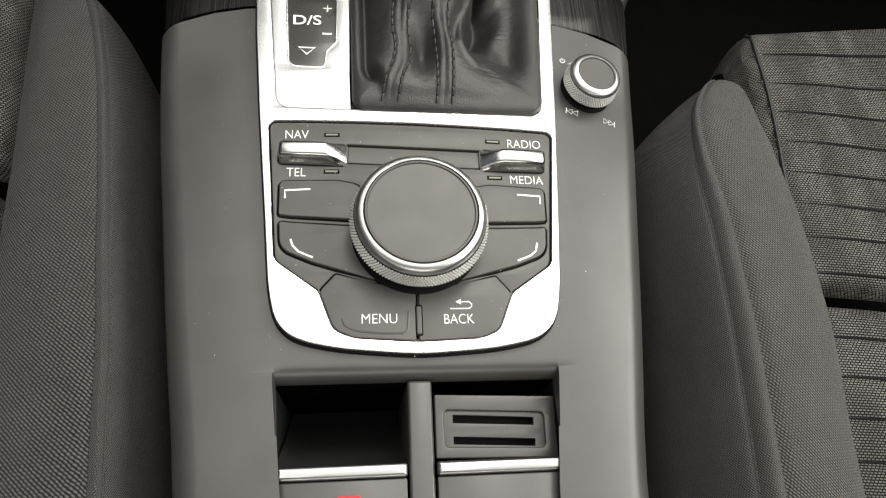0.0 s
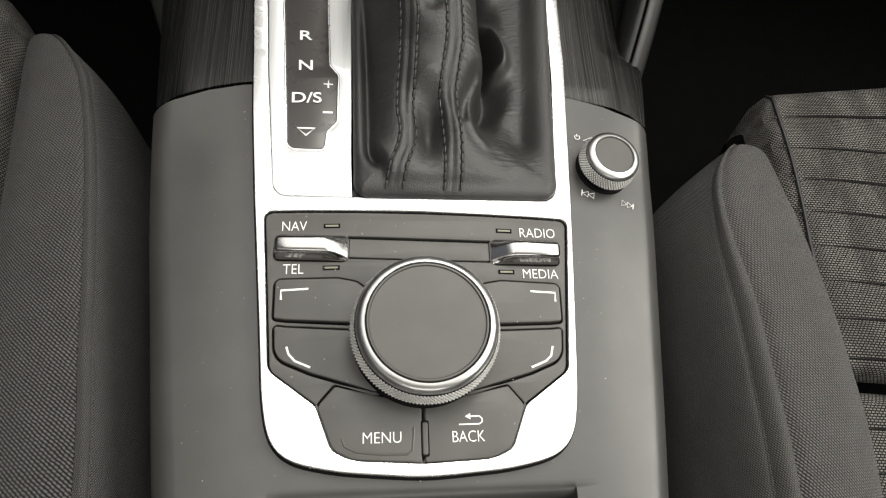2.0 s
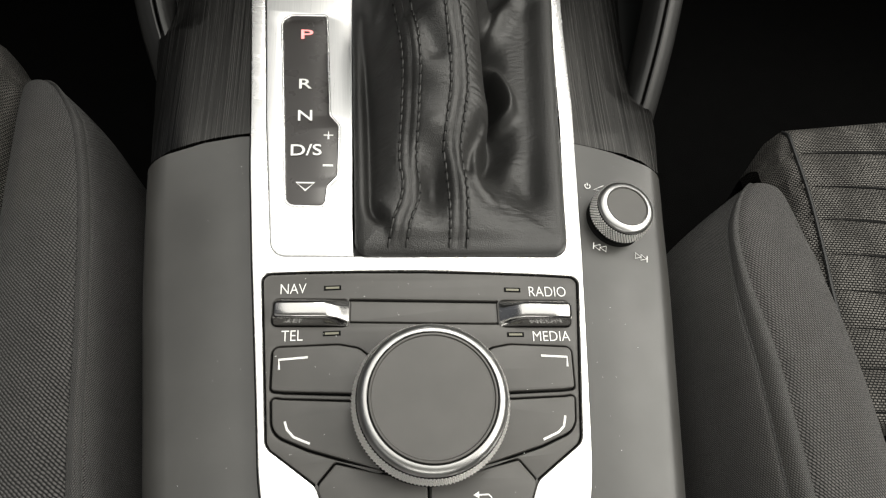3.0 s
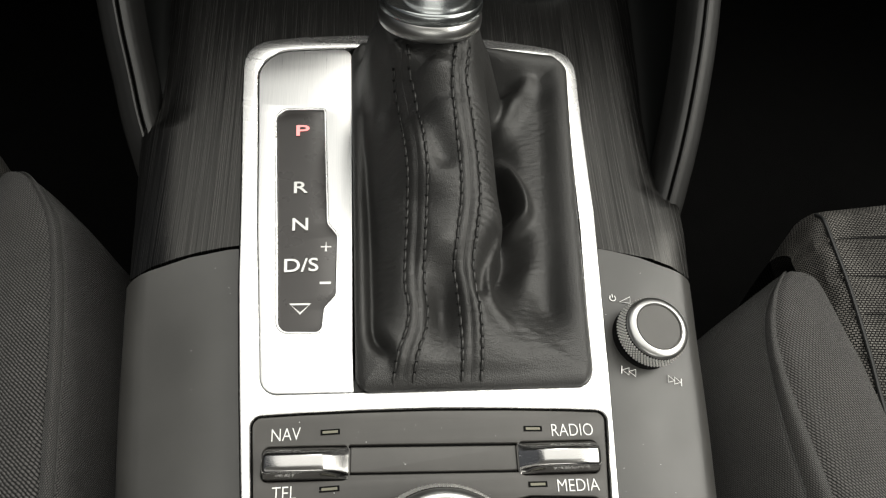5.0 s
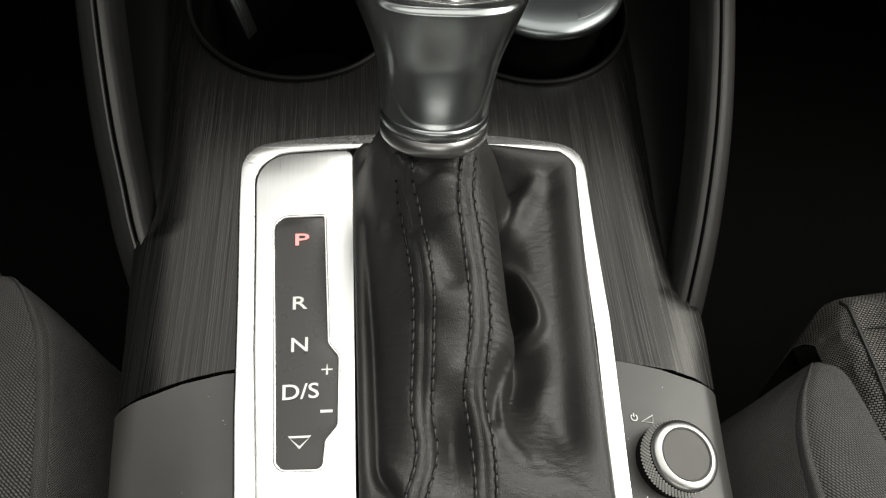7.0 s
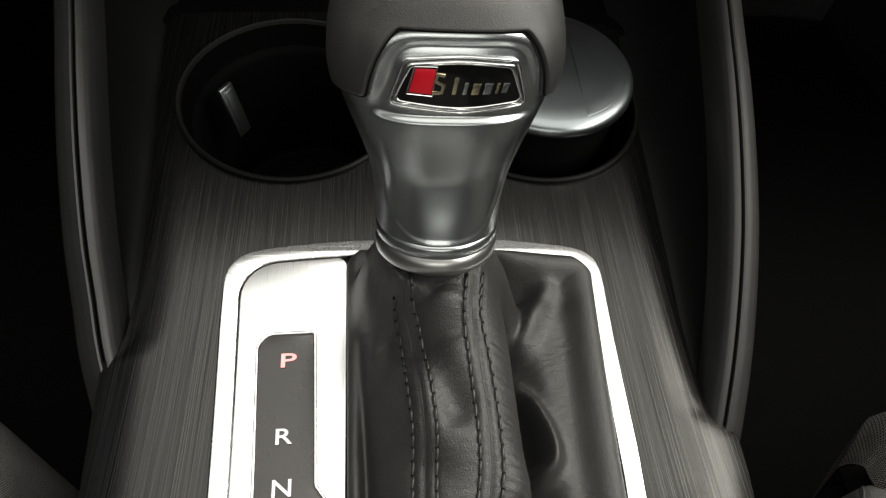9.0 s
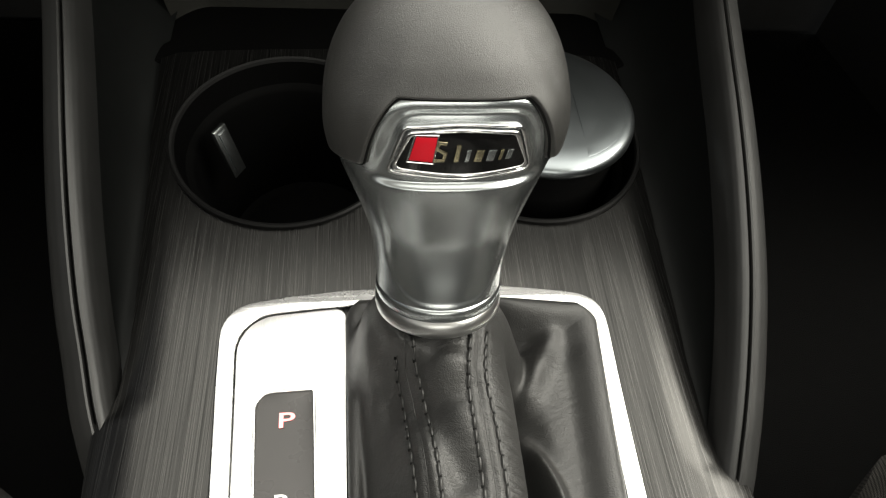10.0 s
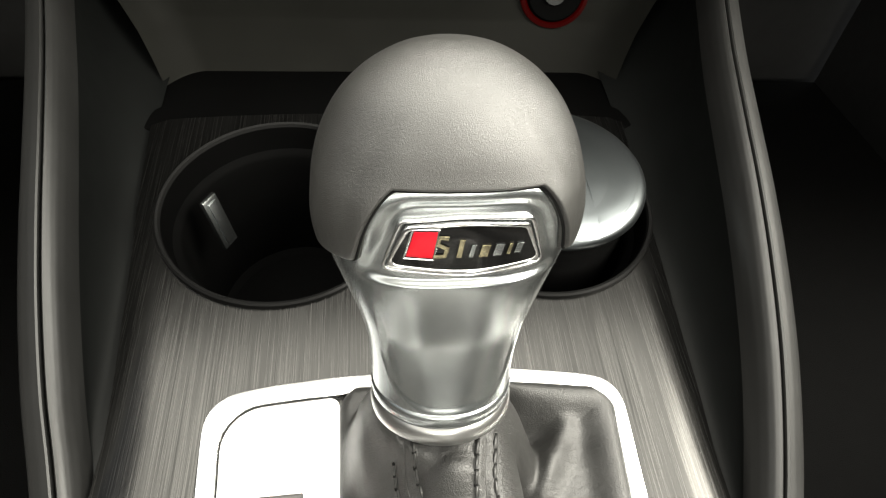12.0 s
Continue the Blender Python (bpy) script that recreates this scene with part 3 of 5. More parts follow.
for x0, x1 in ((-0.0500, -0.0053), (0.0053, 0.0502)):
    lid = thing("bin_cover", "dark grey sliding bin cover with silver front edge", "cover", "bin covers")
    part("cover", block(x0, x1, -0.32, -0.1352, -0.0105, -0.0060, 0.0008), SATIN, lid, "dark grey satin plastic cover")
    strip = plate(rounded([(x0, -0.1350), (x1, -0.1350), (x1, -0.1303), (x0, -0.1303)], 0.0008), -0.0085, -0.0042, 0.0012)
    part("edge_strip", strip, STRIP, lid, "silver anodised edge strip")
    if x0 < 0:
        part("marking", plate(rounded([(-0.0296, -0.150), (-0.0216, -0.150), (-0.0216, -0.1402), (-0.0296, -0.1402)], 0.0005), -0.0062, -0.0056, 0.0001), RED, lid, "red square marking")

reader = thing("card_reader", "dark grey card reader panel with two black slots", "card reader")
zr = -0.0125
part("bezel", plate(rounded([(0.0058, -0.1288), (0.0521, -0.1300), (0.0527, -0.1072), (0.0060, -0.1055)], 0.0008), zr - 0.004, zr, 0.0005,
                    [rounded([(0.0093, -0.1248), (0.0475, -0.1262), (0.0480, -0.1132), (0.0093, -0.1113)], 0.0018)]), SATIN, reader, "dark grey plastic bezel")
SLOTS = ([(0.0128, -0.1161), (0.0439, -0.1177), (0.0441, -0.1149), (0.0129, -0.1131)], [(0.0128, -0.1238), (0.0438, -0.1254), (0.0441, -0.1228), (0.0128, -0.1211)])
part("face", plate([(0.0090, -0.1252), (0.0478, -0.1266), (0.0484, -0.1129), (0.0090, -0.1110)], zr - 0.004, zr - 0.0013, 0.0002, SLOTS), SATIN, reader)
part("slot_back", block(0.010, 0.047, -0.127, -0.112, zr - 0.012, zr - 0.006), GAP, reader, "black slot depth")

# ---- silver frame round selector and controls ----
OUTER = rounded([(0.0, 0.1760), (0.032, 0.1755), (0.054, 0.1728), (0.0735, 0.1695), (0.0722, 0.130), (0.0712, 0.088), (0.0685, 0.056), (0.0648, 0.014), (0.0598, -0.036), (0.0566, -0.066), (0.0525, -0.0866), (0.030, -0.0912), (0.0, -0.0932),
                 (-0.030, -0.0905), (-0.0522, -0.0855), (-0.0562, -0.066), (-0.0592, -0.036), (-0.0645, 0.014), (-0.0685, 0.056), (-0.0712, 0.098), (-0.0740, 0.140), (-0.0752, 0.1690), (-0.054, 0.1728), (-0.030, 0.1752)],
                [0.05, 0.05, 0.06, 0.021, 0.1, 0.1, 0.1, 0.1, 0.1, 0.03, 0.017, 0.08, 0.1, 0.08, 0.017, 0.03, 0.1, 0.1, 0.1, 0.1, 0.1, 0.021, 0.06, 0.05])


def flowing(poly, soft, step=0.0015):
    """The outline resampled and smoothed, without corners where its stretches meet."""
    pts = np.array(dense(poly, step))
    ring = np.concatenate([[0], np.cumsum(np.linalg.norm(np.roll(pts, -1, 0) - pts, axis=1))])
    n = int(ring[-1] / step)
    at = np.arange(n) * ring[-1] / n
    loop = np.vstack([pts, pts[:1]])
    even = np.column_stack([np.interp(at, ring, loop[:, k]) for k in (0, 1)])
    half = int(3 * soft / step)
    w = np.exp(-0.5 * (np.arange(-half, half + 1) * step / soft) ** 2)
    w /= w.sum()
    return [tuple(p) for p in sum(wk * np.roll(even, k - half, 0) for k, wk in enumerate(w))]


OUTER = flowing(OUTER, 0.0035)
GATE = rounded([(0.0, 0.1697), (0.040, 0.1688), (0.0678, 0.1655), (0.0640, 0.080), (0.0583, 0.0145), (-0.0575, 0.0148), (-0.0637, 0.080), (-0.0692, 0.1648), (-0.040, 0.1675)],
               [0.05, 0.05, 0.015, 0.1, 0.006, 0.006, 0.1, 0.015, 0.05])
PANEL = rounded(mirrored([(0.0, 0.0085), (0.025, 0.0082), (0.045, 0.0076), (0.0612, 0.0068), (0.0545, -0.0565), (0.0372, -0.0690), (0.0312, -0.0840), (0.0240, -0.0872), (0.0, -0.0885)]),
                [0.1, 0.1, 0.1, 0.0035, 0.006, 0.006, 0.006, 0.02, 0.05, 0.02, 0.006, 0.006, 0.006, 0.0035, 0.1, 0.1])


def turned(poly, angle=-0.9, cx=0.0, cy=-0.045):
    """The control panel sits a touch askew in the frame."""
    c, s = math.cos(radians(angle)), math.sin(radians(angle))
    return [(cx + (x - cx) * c - (y - cy) * s, cy + (x - cx) * s + (y - cy) * c) for x, y in poly]


def inset(poly, d):
    out, n = [], len(poly)
    area = sum(poly[i][0] * poly[(i + 1) % n][1] - poly[(i + 1) % n][0] * poly[i][1] for i in range(n))
    s = 1 if area > 0 else -1
    for i in range(n):
        a, b = Vector(poly[i - 1]), Vector(poly[(i + 1) % n])
        t = (b - a)
        if t.length < 1e-9:
            out.append(poly[i])
            continue
        t.normalize()
        out.append((poly[i][0] - s * t.y * d, poly[i][1] + s * t.x * d))
    return out


PANEL = turned(PANEL)
frame_thing = thing("trim_frame", "silver anodised metal frame round selector and control panel", "trim")
part("frame_rim", plate(OUTER, -0.0035, 0.0012, 0.0006, [GATE, PANEL], lifted, 0.004, 30), SILVER, frame_thing, "", 18)
part("frame_gasket", plate(inset(OUTER, -0.0008), -0.0048, -0.0018, 0.0003, [GATE], lifted, 0.004), GAP, frame_thing, "thin black shadow gap")

# ---- control panel ----
panel = thing("control_panel", "dark grey push-button control panel set in the silver frame", "control panel")


def flip(poly):
    return [(-x, y) for x, y in reversed(poly)]


UPPER = rounded([(-0.0545, -0.0222), (-0.0315, -0.0212), (-0.0245, -0.0225), (-0.0150, -0.0300), (-0.0150, -0.0390), (-0.0500, -0.0377), (-0.0540, -0.0372)], [0.0022, 0.01, 0.006, 0.001, 0.001, 0.01, 0.001])
LOWER = rounded([(-0.0536, -0.0402), (-0.0500, -0.0407), (-0.0150, -0.0421), (-0.0100, -0.0600), (-0.0160, -0.0643), (-0.0400, -0.0572), (-0.0525, -0.0520)], [0.001, 0.01, 0.001, 0.001, 0.003, 0.02, 0.007])
MENU_B = rounded([(-0.0310, -0.0622), (-0.0140, -0.0660), (-0.0006, -0.0670), (-0.0006, -0.0882), (-0.0240, -0.0869), (-0.0308, -0.0838), (-0.0368, -0.0692)], [0.001, 0.01, 0.0008, 0.0008, 0.012, 0.006, 0.003])
TROUGH = rounded([(-0.0283, -0.0033), (0.0283, -0.0038), (0.0283, -0.0125), (-0.0283, -0.0120)], 0.0006)
TOGGLE_L = rounded([(-0.0562, -0.0030), (-0.0283, -0.0030), (-0.0283, -0.0140), (-0.0562, -0.0140)], 0.0022)
TOGGLE_R = turned(flip(TOGGLE_L))
TOGGLE_L, TROUGH = turned(TOGGLE_L), turned(TROUGH)
BUTTONS = [turned(b) for b in (UPPER, LOWER, MENU_B, flip(UPPER), flip(LOWER), flip(MENU_B))]
part("backing", plate(inset(PANEL, 0.0002), -0.0060, -0.0040, 0.0002), GAP, panel, "black gap behind the buttons")
part("face", plate(inset(PANEL, 0.0005), -0.0028, -0.0001, 0.0004, [inset(b, -0.0008) for b in BUTTONS] + [inset(TROUGH, -0.0004), TOGGLE_L, TOGGLE_R], None, 0.004), BUTTON, panel, "dark grey matt face plate")
for poly in BUTTONS:
    part("push_button", plate(poly, -0.0030, 0.0012, 0.0004, [], None, 0.004), BUTTON, panel)
part("cross_bar", plate(inset(TROUGH, 0.0003), -0.0030, -0.0008, 0.0004), BUTTON, panel)
part("centre_key", plate(rounded([(-0.0010, -0.0748), (0.0010, -0.0748), (0.0010, -0.0858), (-0.0010, -0.0858)], 0.0007), -0.002, 0.0017, 0.0004), BUTTON, panel)
part("key_gap", plate(rounded([(-0.0014, -0.0742), (0.0014, -0.0742), (0.0014, -0.0864), (-0.0014, -0.0864)], 0.0007), -0.001, 0.0013, 0.0001), GAP, panel, "black gap")
rib = tube([(-0.0285, -0.0795, 0.0010), (-0.0275, -0.0822, 0.0010), (-0.0235, -0.0842, 0.0010), (-0.0150, -0.0852, 0.0010), (-0.0065, -0.0854, 0.0010), (-0.0045, -0.0842, 0.0010), (-0.0040, -0.0800, 0.0010), (-0.0038, -0.0765, 0.0010)], 0.0005, 8)
part("raised_rib", rib, BUTTON, panel)


def toggle(sign):
    cols = ((0.0558, 0.0036, 0.60), (0.0553, 0.0052, 0.92), (0.0540, 0.0059, 1.0), (0.0450, 0.0061, 1.0), (0.0372, 0.0062, 1.0), (0.0358, 0.0057, 1.0), (0.0330, 0.0040, 1.0), (0.0300, 0.0017, 1.0), (0.0284, 0.0006, 1.0))
    bm = bmesh.new()
    rows = []
    for x, h, wide in cols:
        mid, half = -0.0087, 0.0049 * wide
        sec = ((-half, -0.002), (-half, h * 0.02), (-half * 0.86, h * 0.30), (-half * 0.74, h * 0.62), (-half * 0.62, h * 0.84), (-half * 0.50, h * 0.92), (-half * 0.20, h * 0.97), (half * 0.30, h * 1.03), (half * 0.52, h * 0.98), (half * 0.80, h * 0.60), (half, h * 0.25), (half, -0.002))
        rows.append([bm.verts.new((sign * x, mid + y, z)) for y, z in sec])
    for a, b in zip(rows, rows[1:]):
        for k in range(len(a) - 1):
            bm.faces.new((a[k], a[k + 1], b[k + 1], b[k]))
    bm.faces.new(rows[0])
    bm.faces.new(rows[-1])
    bm.transform(pose(0, -0.045, 0, 0, 0, -0.9) @ pose(0, 0.045, 0))
    return bm


for sign in (-1, 1):
    part("toggle_switch", toggle(sign), POLISH, panel, "satin chrome rocker switch", 50)
LEDS = ((-0.0340, 0.0019, 2), (-0.0338, -0.0160, 2), (0.0350, 0.0006, -2), (0.0345, -0.0175, -1))
LENS = surface("lamp_lens", (0.17, 0.165, 0.12), 0.4)
for x, y, a in LEDS:
    rim, lens = block(-0.0032, 0.0032, -0.0009, 0.0009, -0.0005, 0.00015), block(-0.0025, 0.0025, -0.0004, 0.0004, -0.0005, 0.00025)
    for bm in (rim, lens):
        bm.transform(pose(x, y, 0, 0, 0, a))
    lamp = part("indicator_lamp", rim, GAP, panel, "small black-rimmed indicator lamp")
    part("indicator_lens", lens, LENS, lamp, "pale grey lens")
for body, x0, x1, y0, y1, a in (("NAV", -0.0531, -0.0437, -0.0004, 0.0036, 1.5), ("TEL", -0.0518, -0.0442, -0.0186, -0.0147, 1.0), ("RADIO", 0.0415, 0.0562, -0.0023, 0.0018, -1.0),
                                ("MEDIA", 0.0411, 0.0554, -0.0202, -0.0164, -1.0), ("MENU", -0.0214, -0.0082, -0.0815, -0.0778, 0.0), ("BACK", 0.0095, 0.0209, -0.0819, -0.0781, 0.0)):
    lettering = writing(body, (x0 + x1) / 2, (y0 + y1) / 2, x1 - x0, y1 - y0, 0.0014 if body in ("MENU", "BACK") else 0.0001, a, bold=-0.010)
    part("lettering", lettering, WHITE, panel, f"white printed word {body}")
for pts, wide in (([(-0.0517, -0.0294), (-0.0519, -0.0258), (-0.0419, -0.0251)], 0.0008), ([(0.0525, -0.0304), (0.0528, -0.0268), (0.0430, -0.0261)], 0.0008),
                  ([(-0.0487, -0.0473), (-0.0478, -0.0500), (-0.0455, -0.0525), (-0.0400, -0.0549)], 0.0008), ([(0.0492, -0.0482), (0.0482, -0.0518), (0.0460, -0.0538), (0.0403, -0.0561)], 0.0008)):
    part("corner_mark", stroke(pts, wide, 0.0013, 0.0003), WHITE, panel, "white printed corner mark")
arrow = joined(stroke([(0.0120, -0.0759), (0.0192, -0.0759), (0.0203, -0.0752), (0.0203, -0.0741), (0.0194, -0.0732), (0.0150, -0.0732)], 0.0005, 0.0013),
               plate([(0.0142, -0.0732), (0.0162, -0.0721), (0.0162, -0.0743)], 0.0011, 0.0014, 0.00005))
part("return_arrow", arrow, WHITE, panel, "white printed return arrow")


# ---- turning knobs ----
def knurl(wide, slim, z0, z1, n, rows, depth):
    """Diamond knurling: small pyramids round a drum."""
    bm = bmesh.new()
    for j in range(rows):
        for i in range(n):
            a0 = 2 * math.pi * (i + 0.5 * (j % 2)) / n
            da, dz = 0.86 * math.pi / n, 0.86 * (z1 - z0) / (rows + 1)
            zc = z0 + (j + 1) * (z1 - z0) / (rows + 1)
            f = dz / (z1 - z0)
            radius = wide + (slim - wide) * (zc - z0) / (z1 - z0)
            fall = (wide - slim) * f
            q = [(radius, a0 - da, zc), (radius + fall, a0, zc - dz), (radius, a0 + da, zc), (radius - fall, a0, zc + dz)]
            vs = [bm.verts.new((r * math.cos(a), r * math.sin(a), z)) for r, a, z in q]
            tip = bm.verts.new(((radius + depth) * math.cos(a0), (radius + depth) * math.sin(a0), zc))
            for k in range(4):
                bm.faces.new((vs[k], vs[(k + 1) % 4], tip))
    return bm


def turning_knob(name, label, at, r, height, cap, teeth, rows, low):
    ob = thing(name, label, "knob")
    k = r / 0.0265
    drum0, drum1 = height * low, height * 0.83
    # black cone paints the shade under the grip and between its teeth
    base = lathe([(r * 1.03, -0.003), (r * 1.03, height * 0.03), (r * 1.00, height * 0.07), (r * 0.93, height * 0.09), (r * 0.96, drum0), (r * 1.040, drum0 + 0.0002), (r * 0.975, drum1)], 96, at)
    part("base_ring", base, GAP, ob, "black shadow-gap ring")
    grip = knurl(r * 1.050, r * 0.985, drum0, drum1, teeth, rows, 0.00060 * max(0.9, k))
    grip.transform(at)
    part("knurled_grip", grip, GRIP, ob, "diamond-knurled chrome grip", 10)
    # softly domed rim that falls from the cap's edge to the grip
    inner, outer, rise = cap * 1.03, r * 0.978, height - drum1
    ring = [(r * 0.955, drum1 - 0.0004), (outer, drum1)]
    ring += [(inner + (outer - inner) * math.cos(radians(6 * i)), drum1 + 0.0003 + (rise - 0.0003) * math.sin(radians(6 * i))) for i in range(1, 16)]
    ring += [(cap * 1.018, height * 0.990), (cap * 1.01, height * 0.93)]
    part("ring", lathe(ring, 128, at), RING, ob, "satin chrome ring", 40)
    part("cap", lathe([(cap, height * 0.90), (cap, height * 0.985), (cap * 0.992, height * 1.0), (cap * 0.965, height * 1.002), (cap * 0.957, height * 0.988), (cap * 0.950, height * 0.972), (cap * 0.6, height * 0.970), (0, height * 0.970)], 128, at), BUTTON, ob, "matt dark grey touch cap")
    return ob


turning_knob("rotary_controller", "large dark rotary controller with knurled chrome edge", pose(0.0005, -0.0440, 0.0005), 0.0254, 0.0205, 0.0211, 132, 6, 0.48)
turning_knob("volume_controller", "small volume knob with knurled chrome edge on the console", pose(0.0840, 0.0345, top(0.084, 0.0345) + 0.0004, 1, 5, 0), 0.0122, 0.0130, 0.0088, 66, 6, 0.30)

icons = thing("volume_markings", "white printed symbols round the volume knob", "marking")


def icon_z(x, y):
    return top(x, y) + 0.0004


def printed(lines, wide=0.00045):
    return joined(*[tube([(x, y, icon_z(x, y)) for x, y in pts], wide / 2, 4, closed, 0.5) for pts, closed in lines])


power = [(0.0742 + 0.0012 * math.cos(radians(a)), 0.0505 + 0.0012 * math.sin(radians(a))) for a in range(130, 411, 20)]
part("power_symbol", printed([(power, False), ([(0.0742, 0.0507), (0.0742, 0.0521)], False)]), WHITE, icons)
part("volume_wedge", printed([([(0.0768, 0.0489), (0.0812, 0.0484), (0.0817, 0.0512)], True)]), WHITE, icons)
for x0, y0, d in ((0.0752, 0.0210, 1), (0.0936, 0.0178, -1)):
    marks = [([(x0 - d * 0.0029, y0 + 0.0015), (x0 - d * 0.0029, y0 - 0.0015)], False)]
    marks += [([(x0 - d * 0.0027 + d * s, y0), (x0 + d * s, y0 + 0.0014), (x0 + d * s, y0 - 0.0014)], True) for s in (0.0, 0.0027)]
    turned = []
    for pts, c in marks:
        q = [(x0 + (x - x0) * 0.97 + (y - y0) * 0.22, y0 + (y - y0) * 0.97 - (x - x0) * 0.22) for x, y in pts]
        turned.append((q, c))
    part("skip_symbol", printed(turned), WHITE, icons)

# ---- selector gate: brushed plate, window, letters ----
gate = thing("selector_gate", "brushed aluminium selector plate with dark letter window", "selector plate")
WIN = rounded([(-0.0535, 0.0372), (-0.0380, 0.0368), (-0.0373, 0.0462), (-0.0332, 0.0512), (-0.0332, 0.0762), (-0.0372, 0.0815), (-0.0398, 0.1358), (-0.0600, 0.1352)], [0.004, 0.0025, 0.003, 0.003, 0.003, 0.003, 0.0012, 0.006])
PLATE_OUT = rounded([(-0.0575, 0.0150), (-0.0262, 0.0148), (-0.0268, 0.030), (-0.0285, 0.160), (-0.0288, 0.1676), (-0.0400, 0.1668), (-0.0688, 0.1642), (-0.0636, 0.080)], [0.006, 0.0005, 0.01, 0.01, 0.004, 0.02, 0.0145, 0.1])
part("plate", plate(PLATE_OUT, -0.003, 0.0007, 0.0004, [WIN], lifted, 0.004), PLATE, gate, "brushed aluminium plate", 50)
part("window_lip", plate(inset(WIN, -0.0007), -0.002, 0.0009, 0.0004, [inset(WIN, 0.0004)], lifted, 0.004), SILVER, gate, "bright raised lip", 60)
part("window", plate(inset(WIN, 0.0002), -0.003, -0.0001, 0.0002, [], lifted, 0.004), WINDOW, gate, "dark brown-black window")
part("gate_floor", plate(inset(GATE, -0.001), -0.0245, -0.0225, 0.0002, [], lifted, 0.006), GAP, gate, "black gap")
for body, cx, cy, w, h, material in (("P", -0.0484, 0.1252, 0.0054, 0.0054, RED_LIT), ("R", -0.0481, 0.0980, 0.0055, 0.0054, WHITE), ("N", -0.0476, 0.0813, 0.0060, 0.0055, WHITE), ("D/S", -0.0464, 0.0638, 0.0126, 0.0056, WHITE)):
    bmt = writing(body, cx, cy, w, h, 0.0003 + rise(cy), 2.2, bold=0.010)
    part("letter", bmt, material, gate, "red lit letter P" if body == "P" else f"white letter {body}")
part("plus_sign", joined(stroke([(-0.0395, 0.0717), (-0.0355, 0.0717)], 0.0010, 0.0002), stroke([(-0.0375, 0.0697), (-0.0375, 0.0737)], 0.0010, 0.0002)), WHITE, gate, "white plus sign")
part("minus_sign", stroke([(-0.0394, 0.0565), (-0.0352, 0.0565)], 0.0010, 0.0002), WHITE, gate, "white minus sign")
part("triangle_sign", stroke([(-0.0497, 0.0480), (-0.0425, 0.0480), (-0.0460, 0.0444)], 0.0010, 0.0002, closed=True), WHITE, gate, "white triangle sign")

# ---- gear lever ----
lever = thing("gear_lever", "automatic gear lever with leather boot, satin chrome neck and leather knob", "gear lever")
COLLAR = Vector((0.002, 0.1450, 0.0525))
BOOT_FAR = 0.1700
COL_L = ((0.0, -0.0130), (0.024, -0.0130), (0.029, -0.0150), (0.035, -0.0186), (0.0525, -0.0196), (0.0766, -0.0202), (0.100, -0.0214), (0.120, -0.0230), (0.137, -0.0224), (0.152, -0.0190), (0.18, -0.017))
COL_R = ((0.0, 0.060), (0.020, 0.0490), (0.024, 0.0437), (0.030, 0.0366), (0.034, 0.0312), (0.037, 0.0281), (0.041, 0.0250), (0.0476, 0.0236), (0.055, 0.0246), (0.061, 0.0272), (0.065, 0.0298), (0.071, 0.0312), (0.081, 0.0304), (0.102, 0.0293), (0.118, 0.0284), (0.137, 0.0266), (0.15, 0.025), (0.18, 0.022))
COL_Z = ((0.0, 0.006), (0.016, 0.0075), (0.024, 0.0120), (0.034, 0.0160), (0.046, 0.0195), (0.058, 0.0215), (0.066, 0.0255), (0.080, 0.0310), (0.095, 0.0365), (0.110, 0.0425), (0.126, 0.0480), (0.145, 0.052), (0.18, 0.05))


def eased(pts, n=28):
    """A finer line through a few points."""
    ts = [(k / (len(pts) - 1), p) for k, p in enumerate(pts)]
    return [(along([(t, p[0]) for t, p in ts], k / n), along([(t, p[1]) for t, p in ts], k / n)) for k in range(n + 1)]


FOLD = eased([(0.0310, 0.122), (0.0342, 0.1132), (0.0376, 0.1050), (0.0402, 0.0970), (0.0414, 0.0896), (0.0404, 0.0846), (0.0366, 0.0822), (0.0320, 0.0800)])
RIDGE = eased([(0.0320, 0.1240), (0.0381, 0.1348), (0.0454, 0.1457), (0.0545, 0.1580)], 14)
TAIL = eased([(0.0298, 0.0690), (0.0275, 0.0625), (0.0240, 0.0555), (0.0226, 0.0480), (0.0240, 0.0415), (0.0275, 0.0372), (0.0318, 0.0338)], 20)


def near_line(pts, x, y):
    """Distance to a bent line, and how far along it (0..1)."""
    best, where, run = 9.0, 0.0, 0.0
    total = sum(math.dist(a, b) for a, b in zip(pts, pts[1:]))
    for a, b in zip(pts, pts[1:]):
        ab = (b[0] - a[0], b[1] - a[1])
        ln = math.hypot(*ab)
        t = max(0, min(1, ((x - a[0]) * ab[0] + (y - a[1]) * ab[1]) / (ln * ln)))
        d = math.hypot(x - a[0] - t * ab[0], y - a[1] - t * ab[1])
        if d < best:
            best, where = d, (run + t * ln) / total
        run += ln
    return best, where


def boot_left(y):
    return -0.0258 - 0.0032 * (y - 0.0155) / 0.157


def boot_right(y):
    return 0.0590 + 0.0103 * (y - 0.0150) / 0.153


